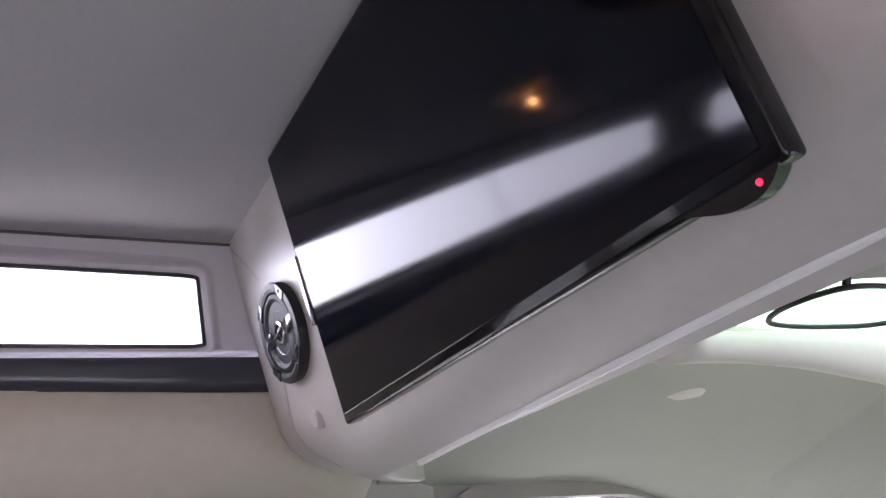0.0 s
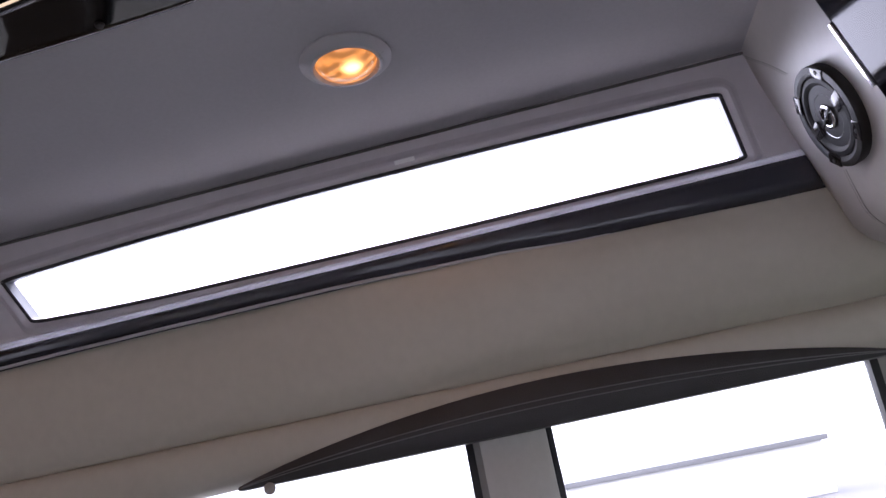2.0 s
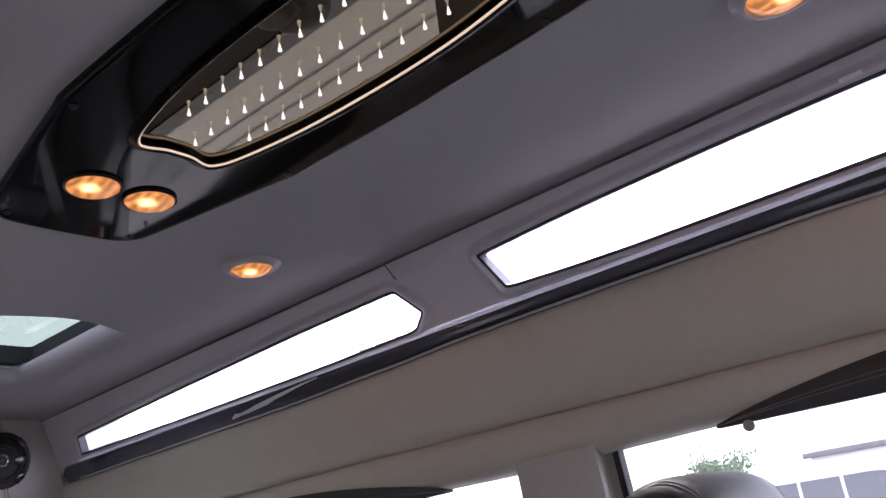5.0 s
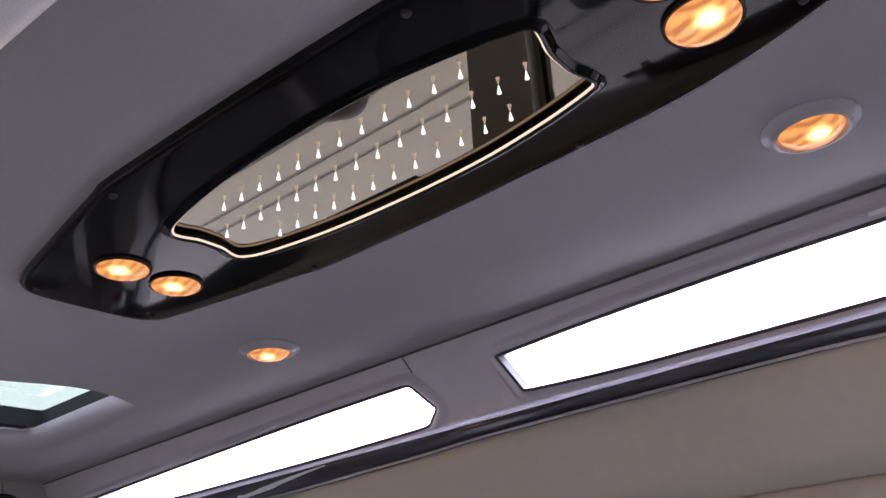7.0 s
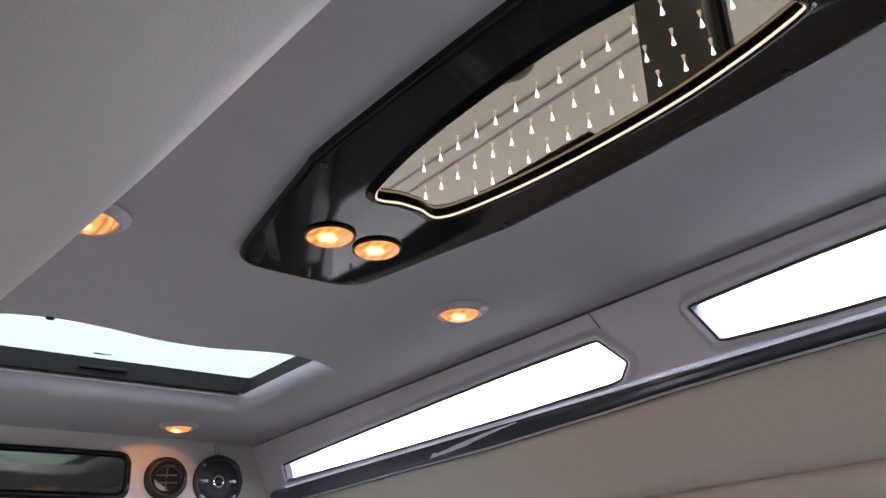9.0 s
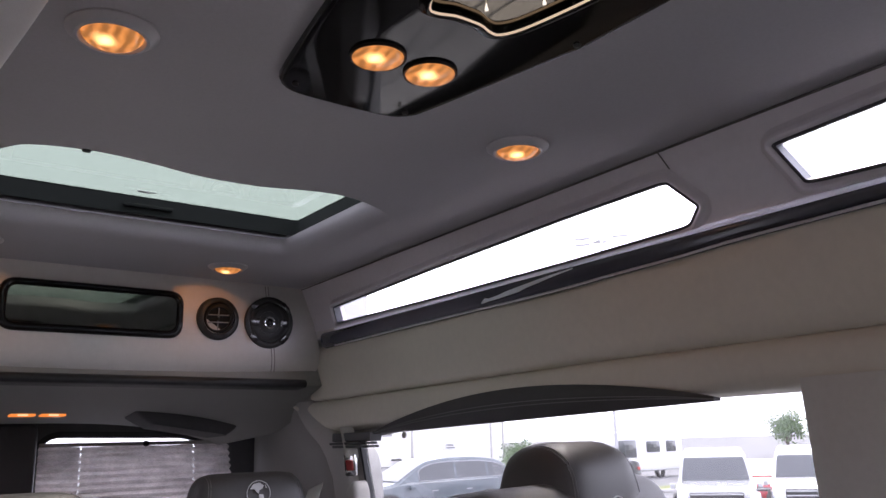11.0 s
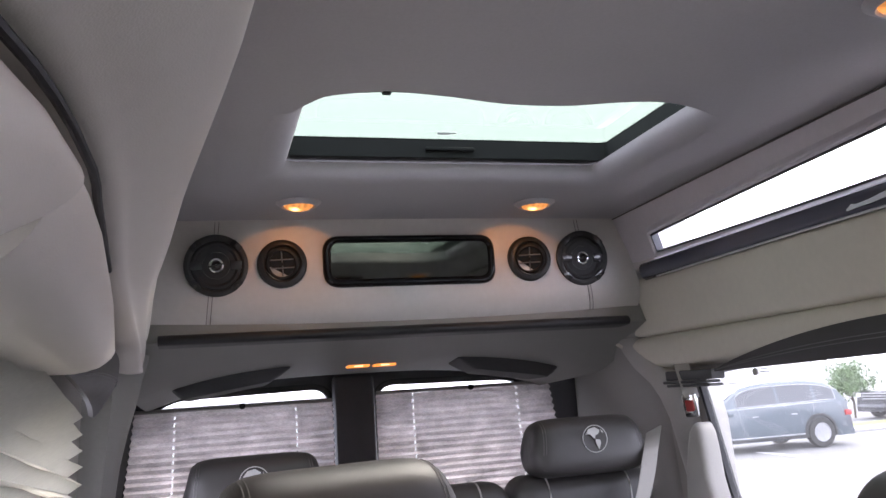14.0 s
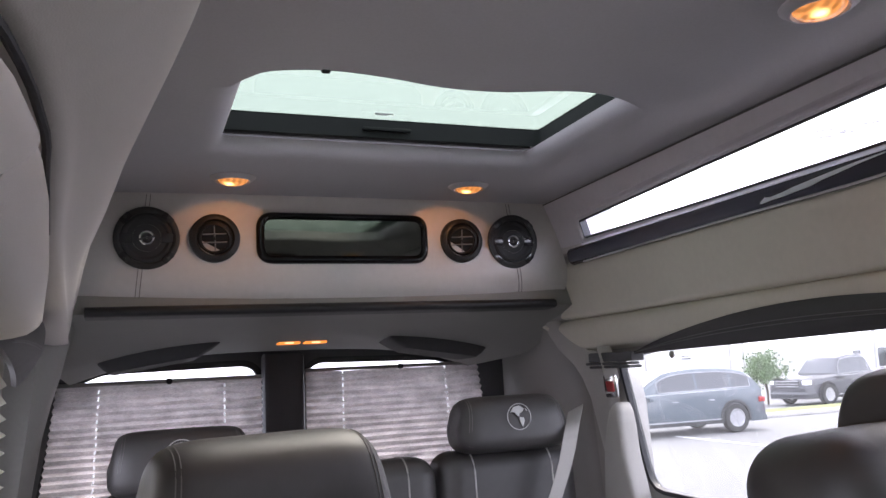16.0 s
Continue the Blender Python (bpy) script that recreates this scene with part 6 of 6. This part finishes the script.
vehicle("car", "silver sedan parked across the lot", (27.0, -3.2, GZ), 95, 4.6, 1.85, 1.5, [(x, z * 0.84) for x, z in SUV_LOW], [(x, z * 0.84) for x, z in SUV_CAB], paint("grey_car_paint", (0.40, 0.41, 0.42)), wheel_r=0.33)

vehicle("car", "red sedan parked behind the pickup trucks", (22.5, 14.2, GZ), 35, 4.6, 1.85, 1.5, [(x, z * 0.84) for x, z in SUV_LOW], [(x, z * 0.84) for x, z in SUV_CAB], paint("red_car_paint", (0.42, 0.03, 0.04)), wheel_r=0.33)

# motorhome
rv = thing("motorhome", "large white motorhome with dark windows behind the truck", "motorhome", (31.5, 30.5, GZ), turn=4)
rv.scale = (0.8, 0.8, 0.78)
WHITE = paint("motorhome_white", (0.70, 0.70, 0.69), 0.4)
bm = bmesh.new()
box(bm, (0, -1.2, 0.5), (10.5, 1.2, 3.3), 0.15, 3)
part("body", bm, WHITE, rv)
for xa, xb, za, zb in ((0.6, 1.3, 1.6, 2.6), (2.6, 4.8, 1.5, 2.7), (6.0, 7.6, 1.8, 2.6), (8.4, 9.6, 1.8, 2.6)):
    bm = bmesh.new()
    box(bm, (xa, -1.23, za), (xb, -1.17, zb), 0.05)
    part("window", bm, CARGLASS, rv)
bm = bmesh.new()
box(bm, (3.5, -0.6, 3.28), (4.6, 0.6, 3.6), 0.08)
part("roof_unit", bm, WHITE, rv)
for x in (1.8, 7.6):
    bm = bmesh.new()
    lathe(bm, [(0.30, -0.12), (0.45, -0.12), (0.45, 0.12), (0.30, 0.12)], 24, pose(x, -1.05, 0.45, 90, 0, 0))
    part("wheel", bm, TYRE, rv)

# far building, trees
BUILD = mat("pale_cladding", (0.78, 0.77, 0.73), 0.8, var=0.06, scale=0.6, big=0.08)
bl = thing("warehouse", "long pale low warehouse with a flat roof", "building", (40, 70, GZ))
bm = bmesh.new()
box(bm, (-4, 0, 0), (21, 14, 7.2), 0.1)
part("wall", bm, BUILD, bl)
bm = bmesh.new()
box(bm, (-4.3, -0.3, 7.2), (21.3, 14.3, 7.6), 0.05)
part("roof", bm, KERB, bl)
for x in (8.2, 18.9, 20.7):
    bm = bmesh.new()
    box(bm, (x - 0.12, -0.14, 0), (x + 0.12, 0.02, 7.15), 0.04)
    part("downpipe", bm, KERB, bl, "grey downpipe")
for x in (6.2, 9.3):
    bm = bmesh.new()
    box(bm, (x - 0.6, -0.16, -0.33 - GZ), (x + 0.6, 0.02, -0.13 - GZ), 0.03)
    part("wall_light", bm, TYRE, bl, "small dark wall fitting")
bm = bmesh.new()
box(bm, (12.2, -0.12, 0.55 - GZ), (14.0, 0.02, 1.35 - GZ), 0.03)
sg = part("sign", bm, WHITE, bl, "small pale sign with grey lines")
for k in range(2):
    bm = bmesh.new()
    box(bm, (12.5, -0.15, 0.75 - GZ + 0.28 * k), (13.7 - 0.2 * k, -0.11, 0.87 - GZ + 0.28 * k))
    part("text_bar", bm, TYRE, sg)
bl = thing("showroom", "pale low commercial building with a dark fascia band", "building", (62, 4, GZ))
bm = bmesh.new()
box(bm, (0, -22, 0), (16, 12, 5.2), 0.1)
part("wall", bm, BUILD, bl)
bm = bmesh.new()
box(bm, (-0.4, -22.4, 3.6), (0.1, 12.4, 4.0), 0.05)
part("fascia", bm, mat("dark_fascia", (0.12, 0.12, 0.12), 0.6), bl)
BARK = mat("bark", (0.10, 0.08, 0.06), 0.9, var=0.3, scale=6, bump=0.5, bscale=30)
LEAF = mat("tree_leaf", (0.10, 0.17, 0.06), 0.8, var=0.45, scale=3, big=0.6)


def tree(at, h, spread, seedv, leaves=900):
    rnd = random.Random(seedv)
    t = thing("tree", "broad green deciduous tree at the edge of the lot", "tree", at, "trees")
    bm = bmesh.new()
    tube(bm, [(0, 0, 0), (0.02 * h, 0.01 * h, 0.25 * h), (-0.01 * h, 0.02 * h, 0.55 * h)], 0.022 * h, 8)
    limbs = []
    for k in range(8):
        a = rnd.uniform(0, 6.28)
        z0 = rnd.uniform(0.25, 0.5) * h
        tip = Vector((math.cos(a) * spread * rnd.uniform(0.4, 0.8), math.sin(a) * spread * rnd.uniform(0.4, 0.8), rnd.uniform(0.55, 0.9) * h))
        tube(bm, [(0, 0, z0), Vector((0, 0, z0)).lerp(tip, 0.5) + Vector((0, 0, 0.04 * h)), tip], 0.009 * h, 5)
        limbs.append(tip)
    part("trunk", bm, BARK, t)
    limbs += [Vector((rnd.uniform(-.4, .4) * spread, rnd.uniform(-.4, .4) * spread, rnd.uniform(0.6, 0.95) * h)) for _ in range(6)]
    vs, fs = [], []
    for k in range(leaves):
        c = rnd.choice(limbs)
        p = c + Vector((rnd.gauss(0, 0.22 * spread), rnd.gauss(0, 0.22 * spread), rnd.gauss(0, 0.09 * h)))
        s = rnd.uniform(0.03, 0.065) * h
        q = Euler((rnd.uniform(0, 6.3), rnd.uniform(0, 6.3), rnd.uniform(0, 6.3))).to_matrix()
        b = len(vs)
        vs += [p + q @ Vector(v) * s for v in ((-0.5, 0, 0), (0, -0.35, 0.1), (0.6, 0, 0), (0, 0.35, 0.1))]
        fs.append((b, b + 1, b + 2, b + 3))
    me = bpy.data.meshes.new("crown")
    me.from_pydata([tuple(v) for v in vs], [], fs)
    me.materials.append(LEAF)
    cr = new("crown", me)
    cr.parent = t
    return t


for i, (az, dist, h) in enumerate(((41.9, 36, 2.05), (59.6, 70, 3.7), (62.0, 78, 3.4), (70.0, 52, 4.5), (74.3, 50, 2.3), (76.6, 55, 2.0))):
    tree((math.sin(radians(az)) * dist, math.cos(radians(az)) * dist, GZ), h, h * (0.42 if h > 3 else 0.44), 20 + i, 2600)
# posts and poles in the lot
YEL = mat("yellow_post_paint", (0.65, 0.50, 0.05), 0.6, var=0.1)
for x in (22.2, 22.9):
    bm = bmesh.new()
    lathe(bm, [(0.12, 0), (0.12, 1.25), (0.08, 1.33), (0.001, 1.35)], 14, pose(x, 33.5, GZ))
    tagged(part("bollard", bm, YEL, None), "yellow painted steel bollard by the warehouse", "bollard", "bollards")
mast = thing("street_lamp", "tall car park lamp with four flat heads on one mast", "lamp post", (33.3, 29.35, GZ))
bm = bmesh.new()
tube(bm, [(0, 0, 0), (0, 0, 12.4 - GZ)], 0.09, 8)
part("pole", bm, RIM, mast)
for dx, dy, dz in ((-0.75, 0.75, 0.05), (-0.75, 0.75, -0.30), (0.75, -0.75, 0.10), (0.2, 0.3, -0.12)):
    bm = bmesh.new()
    box(bm, (-0.42, -0.20, -0.09), (0.42, 0.20, 0.09), 0.03, 2, pose(dx, dy, 12.4 - GZ + dz, 0, 0, -45))
    hd = part("lamp_head", bm, RIM, mast, "flat grey lamp head")
    bm = bmesh.new()
    tube(bm, [(0, 0, 12.4 - GZ - 0.05), (dx * 0.6, dy * 0.6, 12.4 - GZ + dz)], 0.04, 6)
    part("bracket", bm, RIM, hd)
lp_ = thing("street_lamp", "tall thin lamp post in the lot", "lamp post", (58.0, 52.0, GZ))
bm = bmesh.new()
tube(bm, [(0, 0, 0), (0, 0, 5.0)], 0.08, 8)
part("pole", bm, RIM, lp_)
bm = bmesh.new()
box(bm, (-0.5, -0.15, 4.95), (0.5, 0.15, 5.1), 0.03)
part("lamp_head", bm, RIM, lp_)
